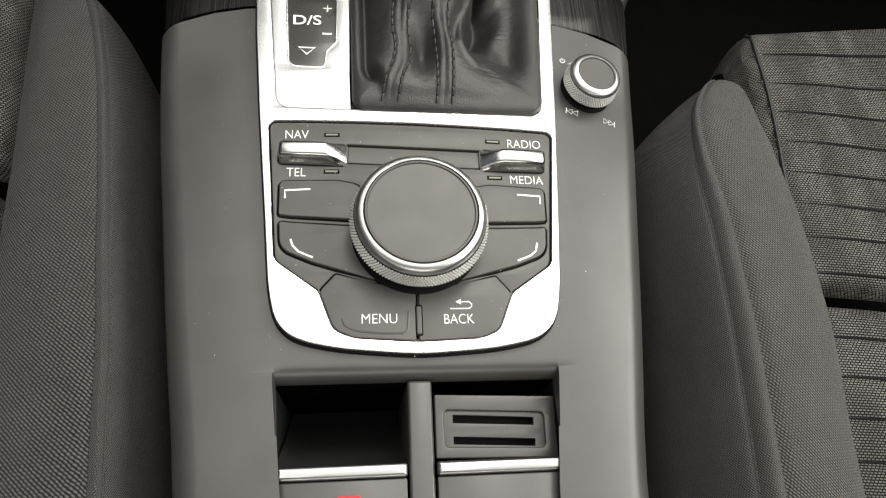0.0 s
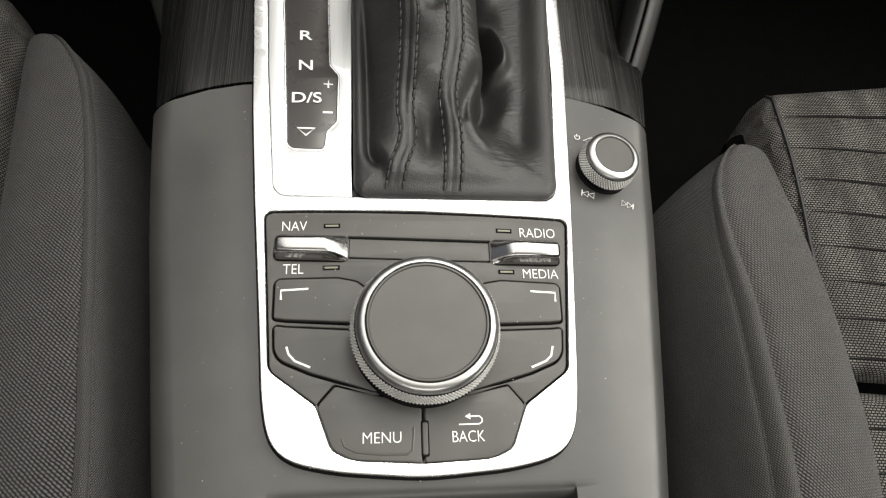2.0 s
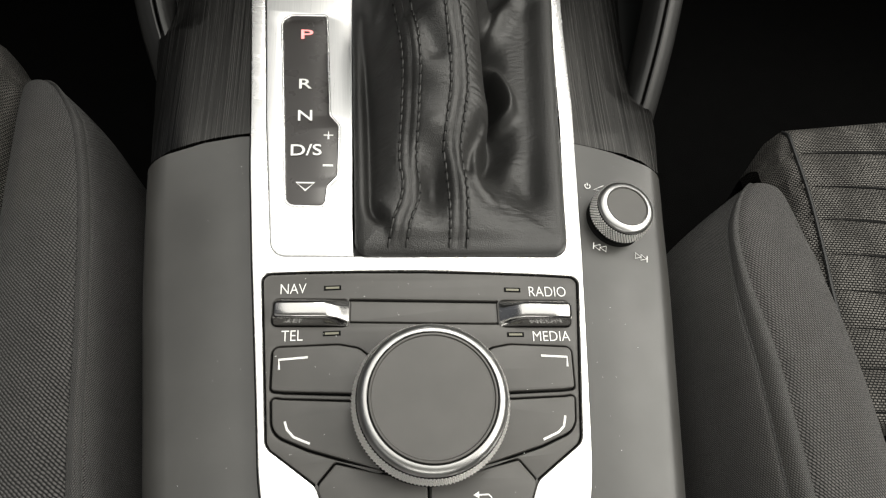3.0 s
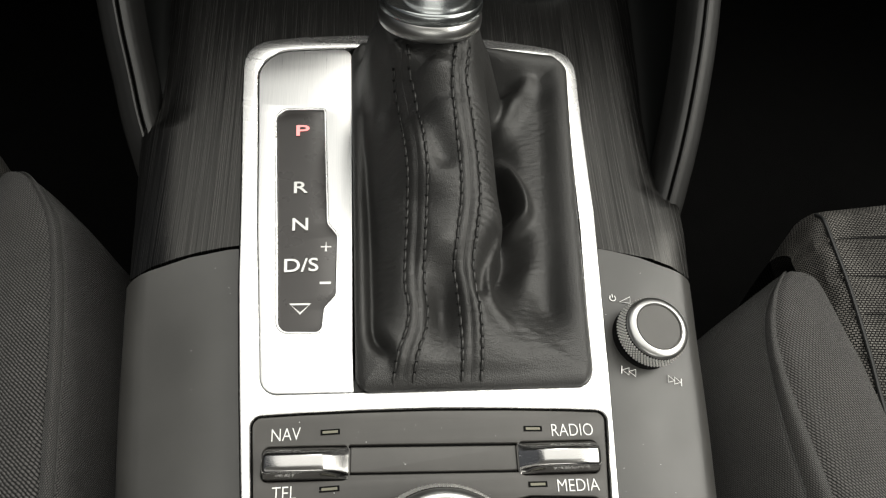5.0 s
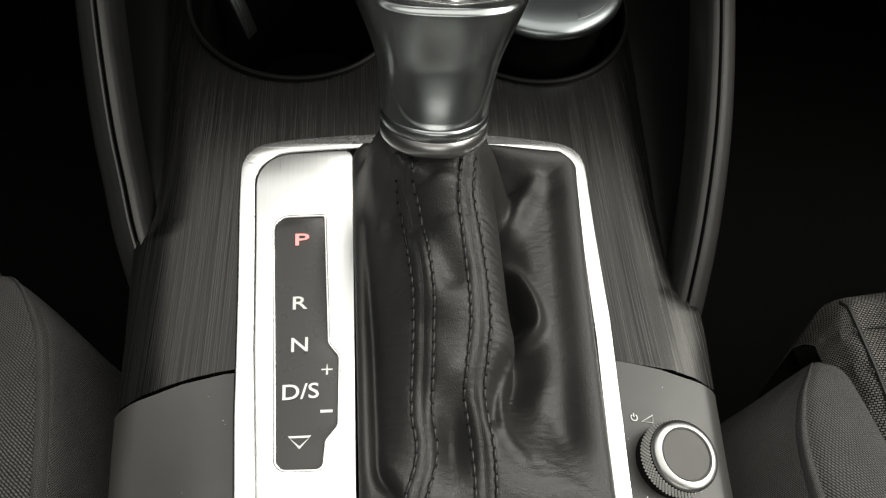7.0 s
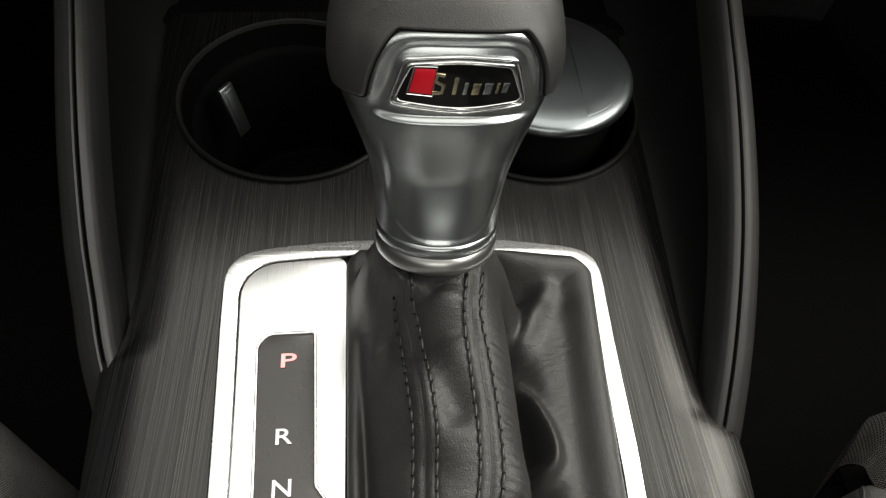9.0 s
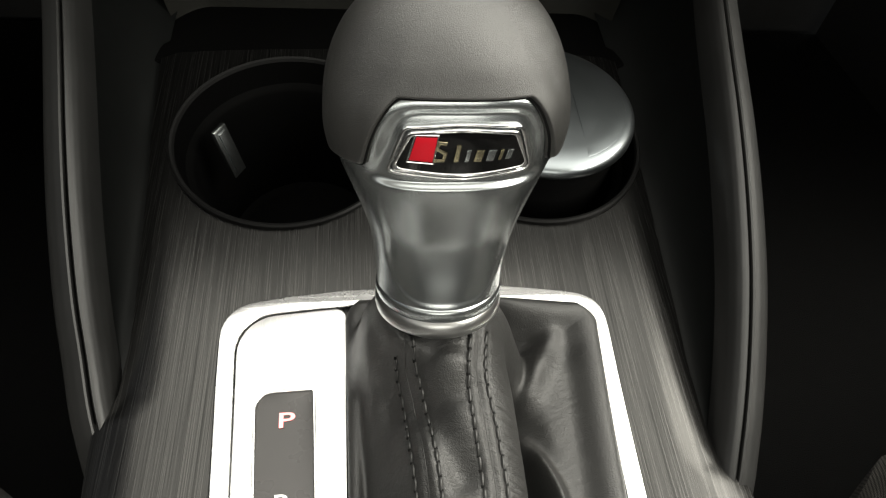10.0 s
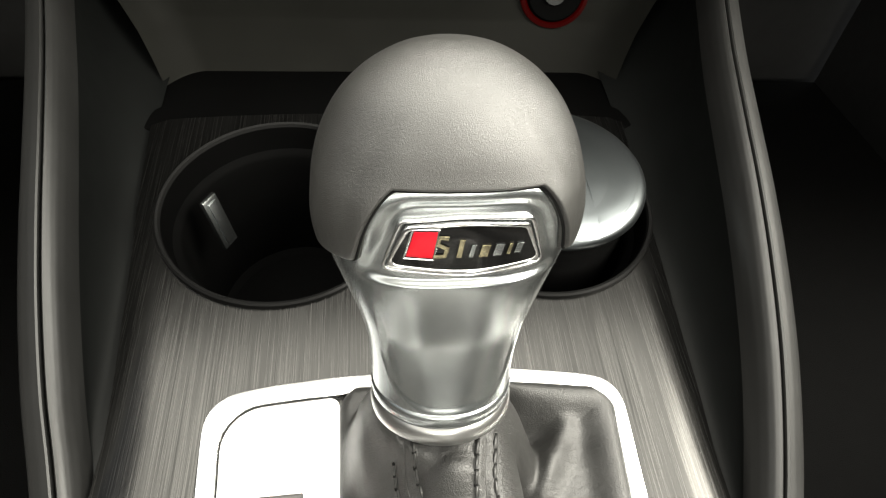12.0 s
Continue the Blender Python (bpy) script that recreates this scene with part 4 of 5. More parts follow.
def boot_height(x, y):
    xl, xr, zt = along(COL_L, y), along(COL_R, y), along(COL_Z, y)
    flare = smooth_step(0.046, 0.022, y)
    d_right = min(boot_right(y) - x, BOOT_FAR - 0.002 - y, (y - 0.0150) * 1.3)
    # low leather: a bowl that falls from the rim towards the column
    over = (x - 0.0316) * 0.659 + (y - 0.0379) * 0.753
    bowl = 0.0072 - smooth_step(-0.001, 0.018, over) * (0.0100 * smooth_step(0.0005, 0.0200, d_right) + 0.0110 * smooth_step(0.016, 0.0, x - xr))
    if x < 0.0:
        bowl = 0.0074 - (0.0015 * smooth_step(0.0030, 0.0065, x - boot_left(y)) + 0.0060 * math.exp(-((x - xl + 0.0004) / 0.0034) ** 2) * (0.25 + 0.75 * smooth_step(0.130, 0.080, y))) * smooth_step(0.024, 0.032, y) * smooth_step(BOOT_FAR - 0.002, BOOT_FAR - 0.012, y)
    low = bowl
    # crease running from the collar towards the far corner, with a hollow behind it
    d, s = near_line(RIDGE, x, y)
    low += 0.0088 * math.exp(-(d / 0.0050) ** 2) * (1 - 0.50 * s) * smooth_step(0.0, 0.2, s) * smooth_step(1.0, 0.8, s)
    low -= 0.0080 * math.exp(-(((x - 0.038) / 0.008) ** 2 + ((y - 0.155) / 0.008) ** 2))
    # hooked fold beside the column, with a pocket inside it
    d, s = near_line(FOLD, x, y)
    low += 0.0150 * (1 - 0.30 * s) * math.exp(-(d / 0.0029) ** 2) * smooth_step(0.0, 0.35, s) * smooth_step(1.0, 0.86, s)
    d, s = near_line([(0.0335, 0.110), (0.0352, 0.099), (0.0355, 0.089)], x, y)
    low -= 0.0075 * math.exp(-(d / 0.0029) ** 2)
    # long swell between the fold and the rim, then a valley beside the rim
    d, s = near_line([(0.0500, 0.138), (0.0480, 0.105), (0.0460, 0.075), (0.0400, 0.050)], x, y)
    low += 0.0022 * math.exp(-(d / 0.0060) ** 2)
    d, s = near_line([(0.0570, 0.145), (0.0545, 0.110), (0.0520, 0.075), (0.0480, 0.045)], x, y)
    low -= 0.0022 * math.exp(-(d / 0.0068) ** 2)
    # column of leather: a round back with steep sides
    t = max(0.0, min(1.0, (x - xl) / (xr - xl)))
    left = math.sin(math.pi / 2 * min(1.0, t / 0.58)) ** 0.9
    right = max(0.0, 1 - (max(0.0, t - 0.58) / 0.42) ** 2.6) ** 0.5
    shape = left * (right + (1 - right) * 0.9 * flare)
    col = zt * (0.12 + 0.88 * shape) * (1 - flare) + flare * (zt - 0.004 * t)
    # soft dents and bulges down the column
    col += 0.0046 * math.exp(-(((x + 0.001) / 0.009) ** 2 + ((y - 0.100) / 0.011) ** 2))
    col -= 0.0135 * math.exp(-(((x - 0.0050) / 0.0060) ** 2 + ((y - 0.0425) / 0.0120) ** 2))
    col += 0.0036 * math.exp(-(((x - 0.0045) / 0.006) ** 2 + ((y - 0.0610) / 0.0045) ** 2))
    col += 0.0026 * math.exp(-(((x + 0.012) / 0.006) ** 2 + ((y - 0.050) / 0.015) ** 2))
    col += 0.0024 * math.exp(-(((x - 0.024) / 0.006) ** 2 + ((y - 0.073) / 0.007) ** 2))
    col -= 0.0066 * math.exp(-(((x + 0.013) / 0.006) ** 2 + ((y - 0.112) / 0.012) ** 2))
    d, s = near_line([(-0.012, 0.122), (-0.002, 0.110), (0.006, 0.093)], x, y)
    col -= 0.0070 * math.exp(-(d / 0.0052) ** 2)
    col += 0.0030 * math.exp(-(((x - 0.004) / 0.007) ** 2 + ((y - 0.1215) / 0.0034) ** 2))
    col -= 0.0026 * math.exp(-(((x - 0.004) / 0.009) ** 2 + ((y - 0.1135) / 0.0036) ** 2))
    col -= 0.0032 * math.exp(-(((x + 0.004) / 0.010) ** 2 + ((y - 0.078 + 0.4 * x) / 0.005) ** 2))
    # creases pressed in behind the rolled tail
    d, s = near_line([(0.0255, 0.0665), (0.0205, 0.0560), (0.0190, 0.0480)], x, y)
    col -= 0.0048 * math.exp(-(d / 0.0024) ** 2)
    m = smooth_step(xl - 0.0006, xl + 0.0014, x) * (1 - smooth_step(xr - 0.0022 - 0.024 * flare, xr + 0.0010 + 0.006 * flare, x))
    z = low + (col - low) * m
    d, s = near_line(TAIL, x, y)
    z += 0.0075 * math.exp(-(d / 0.0019) ** 2) * smooth_step(0.0, 0.25, s) * (1 - s ** 4)
    # neck round the collar
    dx, dy = x - COLLAR.x, y - (COLLAR.y - 0.001)
    r = math.hypot(dx, dy)
    if dy > -0.019:
        slope = 2.9 + 1.6 * smooth_step(0.0, 0.02, dy)
        neck = 0.0495 - max(0, r - 0.0178) * slope
        k = smooth_step(-0.019, -0.004, dy)
        z = z + (max(z, neck) - z) * k
    if r < 0.0195:
        z = min(max(z, 0.046), 0.0505)
    return z


# the shape above, smoothed as stretched leather is
GX0, GY0, GSTEP, GNX, GNY = -0.034, 0.009, 0.0006, 182, 284


def soft_boot():
    z = np.array([[boot_height(GX0 + i * GSTEP, GY0 + j * GSTEP) for i in range(GNX)] for j in range(GNY)])
    kernel = np.exp(-0.5 * (np.arange(-6, 7) * GSTEP / 0.0011) ** 2)
    kernel /= kernel.sum()
    for axis in (0, 1):
        pad = [(6, 6) if axis == k else (0, 0) for k in (0, 1)]
        p = np.pad(z, pad, mode="edge")
        z = sum(k * (p[n:n + GNY, :] if axis == 0 else p[:, n:n + GNX]) for n, k in enumerate(kernel))
    return z


def draped(x, y):
    i, j = max(0, min(GNX - 2.001, (x - GX0) / GSTEP)), max(0, min(GNY - 2.001, (y - GY0) / GSTEP))
    a, b = int(i), int(j)
    u, v = i - a, j - b
    z = (SOFT_BOOT[b, a] * (1 - u) + SOFT_BOOT[b, a + 1] * u) * (1 - v) + (SOFT_BOOT[b + 1, a] * (1 - u) + SOFT_BOOT[b + 1, a + 1] * u) * v
    # seams: a groove between each pair of stitch rows, and each row drawn in
    if y < 0.134:
        for rows in (SEAM_A, SEAM_B):
            g = abs(x - along(rows, y))
            if g < 0.008:
                z -= 0.00035 * math.exp(-(g / 0.0008) ** 2)
                z += 0.0003 * math.exp(-((g - 0.0018) / 0.0011) ** 2)
                z -= 0.0003 * math.exp(-((g - 0.0034) / 0.0008) ** 2)
    # the rim turns down into the frame
    d = min(x - boot_left(y), boot_right(y) - x, y - 0.0143, BOOT_FAR - y)
    edge = 0.0010 + 0.0038 * math.sqrt(max(0, 1 - (1 - min(1, d / 0.0042)) ** 2))
    return edge + (z - 0.0055) * smooth_step(0.0, 0.0085 + 0.0060 * smooth_step(0.030, 0.045, x), d)


SEAM_A = ((0.0, -0.0100), (0.0142, -0.0098), (0.025, -0.0079), (0.034, -0.0047), (0.041, -0.0039), (0.048, -0.0050), (0.0588, -0.0048), (0.0716, -0.0039), (0.0867, -0.0034), (0.100, -0.0045), (0.1163, -0.0063), (0.127, -0.0086), (0.14, -0.0095))
SEAM_B = ((0.0, 0.0142), (0.0144, 0.0142), (0.0264, 0.0145), (0.0372, 0.0143), (0.0479, 0.0134), (0.055, 0.0124), (0.066, 0.0138), (0.077, 0.0153), (0.09, 0.0151), (0.1045, 0.0135), (0.119, 0.0121), (0.128, 0.0133), (0.14, 0.0150))


SOFT_BOOT = soft_boot()


def boot_surface(x, y):
    z = draped(x, y)
    ex, ey = min(x - boot_left(y), boot_right(y) - x), min(y - 0.0143, BOOT_FAR - y)
    wr = 0.00016 * noise.noise(Vector((x * 260, y * 700, 0))) + 0.00012 * noise.noise(Vector((x * 60, y * 110, 3)))
    pleat = smooth_step(0.013, 0.022, x) * smooth_step(0.034, 0.029, x) * smooth_step(0.040, 0.055, y) * smooth_step(0.125, 0.10, y) + smooth_step(-0.009, -0.014, x) * smooth_step(0.03, 0.05, y) * smooth_step(0.11, 0.08, y)
    wr += 0.00055 * pleat * noise.noise(Vector((x * 110, y * 620 + x * 150, 9)))
    return z + rise(y) * (1 - smooth_step(0.02, 0.04, z)) + wr * smooth_step(0.004, 0.012, min(ex, ey))


def boot_at(u, v):
    y = 0.0143 + (BOOT_FAR - 0.0143) * v

    def pull(radius):
        e = min(y - 0.0143, BOOT_FAR - y)
        return radius - math.sqrt(max(0, radius ** 2 - max(0, radius - e) ** 2))

    xa = boot_left(y) + pull(0.009 if v > 0.5 else 0.006)
    xb = boot_right(y) - pull(0.013 if v > 0.5 else 0.007)
    x = xa + (xb - xa) * u
    flat_x = boot_left(y) + (boot_right(y) - boot_left(y)) * u
    y2 = y - 0.0045 * smooth_step(0.88, 1, v) * smooth_step(0.02, 0.07, x)
    return (x, y2, boot_surface(flat_x, y))


part("boot", sheet(boot_at, 260, 400), BOOT, lever, "black creased leather boot", 180)


def stitch_row(seam, offset, y0, y1, pitch=0.0040, length=0.0034):
    """One row of separate thread stitches lying on the boot, and the needle holes between them."""
    bits, holes = [], []
    rnd = random.Random(int(1e5 * abs(offset + seam[0][1])))
    y = y0

    def spot(yy, lift):
        narrow = 1 - 0.25 * smooth_step(0.10, 0.125, yy)
        x = along(seam, yy) + offset * narrow
        return Vector((x, yy, boot_surface(x, yy) + lift))

    while y < y1:
        rise_here = (boot_surface(along(seam, y + 0.002) + offset, y + 0.002) - boot_surface(along(seam, y) + offset, y)) / 0.002
        k = 1 / math.sqrt(1 + rise_here * rise_here)
        ln = length * k
        slip = rnd.uniform(0.00010, 0.00040)
        pts = []
        for t in (0, 0.2, 0.4, 0.6, 0.8, 1):
            p = spot(y + ln * t, 0.00006 + 0.00046 * math.sin(math.pi * t) ** 0.6)
            p.x += slip * (t - 0.5)
            pts.append(p)
        bits.append(tube(pts, lambda s: 0.00056 * (0.6 + 0.4 * math.sin(math.pi * s)), 7))
        holes.append(tube([spot(y + ln * 0.97 + (pitch * k - ln * 0.94) * t, 0.00004) for t in (0, 0.5, 1)], 0.00066, 6, flat=0.4))
        y += pitch * k * rnd.uniform(0.96, 1.04)
    return joined(*bits), joined(*holes)


for seam in (SEAM_A, SEAM_B):
    for off in (-0.0034, 0.0034):
        threads, punched = stitch_row(seam, off, 0.0165, 0.1285)
        row = part("stitching", threads, THREAD, lever, "dark grey thread stitching")
        tagged(part("needle_hole", punched, GAP, row, "black needle holes"), kind="stuff")
    joint = [(along(seam, y), y, boot_surface(along(seam, y), y)) for y in [0.0165 + 0.0008 * k for k in range(143)]]
    part("seam", tube(joint, 0.00016, 6), THREAD, lever, "black sewn joint")

# knob, in a frame of its own: z along the lever
AXIS = pose(COLLAR.x, COLLAR.y, COLLAR.z, -20, 0, 0)
SIDE = ((-0.004, 0.0184), (0.0, 0.0187), (0.008, 0.0190), (0.016, 0.0196), (0.024, 0.0208), (0.031, 0.0229), (0.038, 0.0258), (0.044, 0.0284), (0.050, 0.0305), (0.056, 0.0316), (0.062, 0.0315), (0.068, 0.0305), (0.0745, 0.0283), (0.081, 0.0244), (0.0865, 0.0188), (0.0905, 0.0118), (0.0922, 0.0056), (0.0926, 0.0))
NECK_F = ((-0.004, 0.0184), (0.0, 0.0187), (0.008, 0.0186), (0.016, 0.0184), (0.024, 0.0186), (0.031, 0.0192), (0.038, 0.0199), (0.045, 0.0208), (0.0525, 0.0221), (0.0580, 0.0230), (0.0625, 0.0230), (0.0665, 0.0220), (0.074, 0.0195))
BALL_Y = ((0.030, 0.0195), (0.038, 0.0222), (0.044, 0.0240), (0.050, 0.0254), (0.056, 0.0263), (0.062, 0.0265), (0.068, 0.0255), (0.0745, 0.0240), (0.081, 0.0208), (0.0865, 0.0160), (0.0905, 0.0100), (0.0922, 0.0047), (0.0926, 0.0))


def neck_at(u, v):
    a = 2 * math.pi * u
    z = 0.003 + 0.068 * v
    ax = along(SIDE, z) - 0.0007 * smooth_step(0.03, 0.05, z)
    front = along(NECK_F, z)
    c, s = math.cos(a), math.sin(a)
    sq = 0.25 * smooth_step(0.006, 0.03, z)
    rad = (abs(c) ** (2 + 2 * sq) + abs(s) ** (2 + 2 * sq)) ** (-1 / (2 + 2 * sq))
    x = ax * c * rad
    y = (front if s < 0 else along(BALL_Y, z) * 0.96 if z > 0.03 else front * (1 - smooth_step(0.02, 0.03, z)) + 0.0187 * smooth_step(0.02, 0.03, z)) * s * rad
    if s < 0:
        # scooped facet on the side that faces the rear, with crisp edges and a round lower end
        fx = abs(x - 0.0006)
        half = 0.0128 + 0.0036 * smooth_step(0.004, 0.022, z) + 0.0028 * smooth_step(0.022, 0.042, z)
        low = 0.0050 + 0.010 * (fx / 0.0165) ** 4
        k = (1 - smooth_step(half - 0.0011, half + 0.0011, fx)) * smooth_step(low - 0.0008, low + 0.0014, z) * (1 - smooth_step(0.022, 0.0420, z))
        y += (0.0013 + 0.0006 * (1 - min(1, fx / half) ** 2)) * smooth_step(-0.002, 0.026, z) * k
        # shallow tray round the badge inside a rounded rim
        ex, ez = abs(x - 0.0019) / (0.0195 - 0.36 * (z - 0.0535)), abs(z - 0.0535) / 0.0100
        e = (ex ** 6 + ez ** 6) ** (1 / 6)
        y += 0.0013 * (1 - smooth_step(0.90, 1.12, e))
        y -= 0.0005 * math.exp(-((e - 1.25) / 0.14) ** 2) * smooth_step(0.052, 0.060, z)
    return (x, y, z)


neck = sheet(neck_at, 300, 170, True)
neck.transform(AXIS)
part("neck", neck, CHROME, lever, "satin chrome neck and badge surround", 60)
collar = lathe([(0.0170, -0.0064), (0.0184, -0.0062), (0.0192, -0.0052), (0.0195, -0.0034), (0.0194, -0.0018), (0.0190, -0.0006), (0.0187, -0.0002)], 128, AXIS)
part("collar", collar, RING, lever, "polished chrome collar ring", 60)
band = lathe([(0.0184, -0.0005), (0.0187, 0.0000), (0.0191, 0.0008), (0.0192, 0.0030), (0.0189, 0.0041), (0.0180, 0.0045)], 128, AXIS)
part("collar_band", band, CHROME, lever, "satin chrome band above the ring", 60)


def leather_edge(a):
    """Height of the leather's lower edge round the knob: high over the chrome field, low at the sides and back."""
    c, sn = math.cos(a), math.sin(a)
    side = 0.0490 - 0.004 * smooth_step(0.0, 0.8, sn)
    if sn > 0:
        return side
    x = abs(0.0312 * c * (abs(c) ** 2.5 + abs(sn) ** 2.5) ** -0.4 - 0.0018)
    line, lid = 0.0515 + (0.0234 - x) * 2.75, 0.0676
    line = side + math.log1p(math.exp(min(40, (line - side) / 0.0006))) * 0.0006
    gap = min(1.0, abs(line - lid) / 0.012)
    return min(line, lid) - 0.0030 * (1 - gap) ** 2


def knob_at(u, v):
    a = 2 * math.pi * u - math.pi / 2
    z0 = leather_edge(a)
    tuck = 0.0
    if v < 0.06:
        z, tuck = z0 + 0.0010 * (v / 0.06) - 0.0004, 0.0028 * (1 - v / 0.06) ** 2
    else:
        z = z0 + 0.0006 + (0.0926 - z0 - 0.0006) * (1 - (1 - (v - 0.06) / 0.94) ** 1.7)
    ax, by = along(SIDE, z), along(BALL_Y, z)
    c, s = math.cos(a), math.sin(a)
    sq = 0.25 * (1 - smooth_step(0.062, 0.080, z)) * smooth_step(0.0, -0.4, s)
    rad = (abs(c) ** (2 + 2 * sq) + abs(s) ** (2 + 2 * sq)) ** (-1 / (2 + 2 * sq))
    if s < 0:
        by *= 1 - 0.06 * (1 - smooth_step(0.066, 0.085, z)) * smooth_step(0.0, -0.5, s)
    p = Vector((ax * c * rad, by * s * rad, z))
    out = Vector((c, s, 0))
    # leather swells a little over the chrome field
    swell = 0.0008 * smooth_step(0.0, -0.3, s) * (1 - smooth_step(0.0, 0.018, z - z0))
    p += out * (swell - tuck)
    return p


knob = sheet(knob_at, 300, 90, True)
bmesh.ops.remove_doubles(knob, verts=knob.verts, dist=1e-5)
knob.transform(AXIS)
part("knob", knob, KNOB, lever, "dark grey grained leather knob", 80)
rim = tube([knob_at(k / 240, 0.018) for k in range(240)], 0.0004, 6, True)
rim.transform(AXIS)
part("leather_joint", rim, GAP, lever, "black joint under the leather edge")


# badge: black gloss tablet in a bright rim, red block and pale bars for its lettering
def badge_poly(d):
    return rounded([(-0.0172 + d, 0.0482 + d), (0.0, 0.0464 + d), (0.0172 - d, 0.0482 + d), (0.0132 - d, 0.0588 - d), (0.0, 0.0600 - d), (-0.0132 + d, 0.0588 - d)], [0.0012, 0.05, 0.0012, 0.0020, 0.05, 0.0020])


def on_badge(bm, out):
    """From a flat x, z drawing to the bowed badge face."""
    for v in bm.verts:
        x, h, w = v.co.x + 0.0019, v.co.y, v.co.z
        face = -along(NECK_F, h) * (1 - (abs(x) / along(SIDE, h)) ** 2.5) ** 0.4 + 0.0003
        v.co = (x, face - out - w, h)
    bm.transform(AXIS)
    return bm


def badge_field(u, v):
    bow = 1 - (2 * u - 1) ** 2
    low, high = 0.0490 - 0.0017 * bow, 0.0580 + 0.0011 * bow
    return ((2 * u - 1) * (0.0163 - 0.0038 * v), low + (high - low) * v, 0.0003)


badge = part("badge", on_badge(sheet(badge_field, 30, 10), 0.0003), GLOSS, lever, "black gloss badge tablet")
part("badge_rim", on_badge(plate(badge_poly(0.0), -0.0006, 0.0006, 0.00035, [badge_poly(0.0010)], None, 0.002), 0.0003), BRIGHT, badge, "bright chrome rim")
part("badge_bezel", on_badge(plate(badge_poly(-0.0011), -0.0010, 0.0003, 0.0003, [badge_poly(-0.0004)], None, 0.002), 0.0), BRIGHT, badge, "thin outer chrome rim")
part("red_block", on_badge(plate([(-0.0128, 0.0514), (-0.0072, 0.0510), (-0.0063, 0.0576), (-0.0112, 0.0576)], 0, 0.0002, 0.00005, [], None, 0.002), 0.0006), RED, badge, "red slanted block")
part("block_rim", on_badge(stroke([(-0.0133, 0.0509), (-0.0070, 0.0505), (-0.0060, 0.0581), (-0.0115, 0.0581)], 0.0005, 0.0, 0.0003, True), 0.0008), BRIGHT, badge, "bright outline")
mark = joined(stroke([(-0.0040, 0.0560), (-0.0058, 0.0563), (-0.0063, 0.0546), (-0.0042, 0.0535), (-0.0047, 0.0516), (-0.0070, 0.0514)], 0.0011, 0.0, 0.0003))
part("pale_mark", on_badge(mark, 0.0009), GOLD, badge, "pale bent bar")
for x0, wide, tall, slim in ((-0.0022, 0.0011, 0.0556, 0), (0.0004, 0.0010, 0.0543, 1), (0.0026, 0.0019, 0.0541, 0), (0.0056, 0.0019, 0.0541, 1), (0.0086, 0.0008, 0.0541, 0), (0.0103, 0.0015, 0.0540, 1)):
    base = 0.0511 + 0.0004 * (x0 / 0.01) ** 2
    bar = plate([(x0, base), (x0 + wide, base), (x0 + wide + 0.0006, tall), (x0 + 0.0006, tall)], 0, 0.0003, 0.00005, [], None, 0.002)
    part("pale_bar", on_badge(bar, 0.0006), CHROME if slim else GOLD, badge, "pale metal lettering bar")

# ---- ashtray can in the cup well ----
can = thing("ashtray", "round black ashtray can with brushed metal lid standing in cup well", "ashtray")
CAN = pose(0.0625, 0.2610, 0.0, 4, 0, 0)
part("can_body", lathe([(0, -0.052), (0.034, -0.052), (0.036, -0.048), (0.0385, 0.018), (0.0392, 0.0255), (0.0385, 0.0265), (0.0370, 0.0270)], 96, CAN), GLOSS, can, "black plastic can")
part("lid", lathe([(0.0380, 0.0268), (0.0412, 0.0272), (0.0418, 0.0285), (0.0418, 0.0300), (0.0414, 0.0314), (0.0402, 0.0328), (0.0385, 0.0337), (0.0365, 0.0342), (0.030, 0.0350), (0.0, 0.0358)], 128, CAN), ALU, can, "brushed metal lid", 60)
wing = [(0.0125, -0.0345)] + [(0.0366 * math.cos(radians(a)), 0.0366 * math.sin(radians(a))) for a in range(-70, 71, 7)] + [(0.0125, 0.0345)]
flap = plate(wing, -0.0010, 0.0002, 0.0002, [], lambda x, y: 0.0358 - 0.0016 * (math.hypot(x, y) / 0.0366) ** 2, 0.003)
flap.transform(CAN)
part("lid_flap", flap, ALU, can, "hinged metal flap of the lid")
hinge = lathe([(0, 0.0), (0.0042, 0.0), (0.0046, 0.001), (0.0042, 0.0030), (0.0030, 0.0038), (0, 0.0040)], 32, CAN @ pose(-0.006, 0.004, 0.0355))
part("lid_button", hinge, BRIGHT, can, "small chrome lid button")

# ---- power socket in the recess wall ----
socket = thing("power_socket", "round power socket with red glowing ring in the recess wall", "power socket")
SOCKET = pose(0.0890, 0.3900, 0.0500, 80, 0, -6) @ Matrix.Scale(1.2, 4)
part("socket_ring", lathe([(0.0155, -0.004), (0.0162, 0.0), (0.0158, 0.0018), (0.0140, 0.0020), (0.0132, 0.0)], 64, SOCKET), RED_RING, socket, "red lit ring")
part("socket_cap", lathe([(0.0132, -0.004), (0.0132, 0.001), (0.0120, 0.0022), (0.0060, 0.0018), (0.0, 0.0016)], 64, SOCKET), SHADE_BLACK, socket, "black socket cap")
part("socket_pin", lathe([(0.0050, 0.0016), (0.0048, 0.0030), (0.0, 0.0032)], 32, SOCKET), DARK, socket, "dark centre disc")


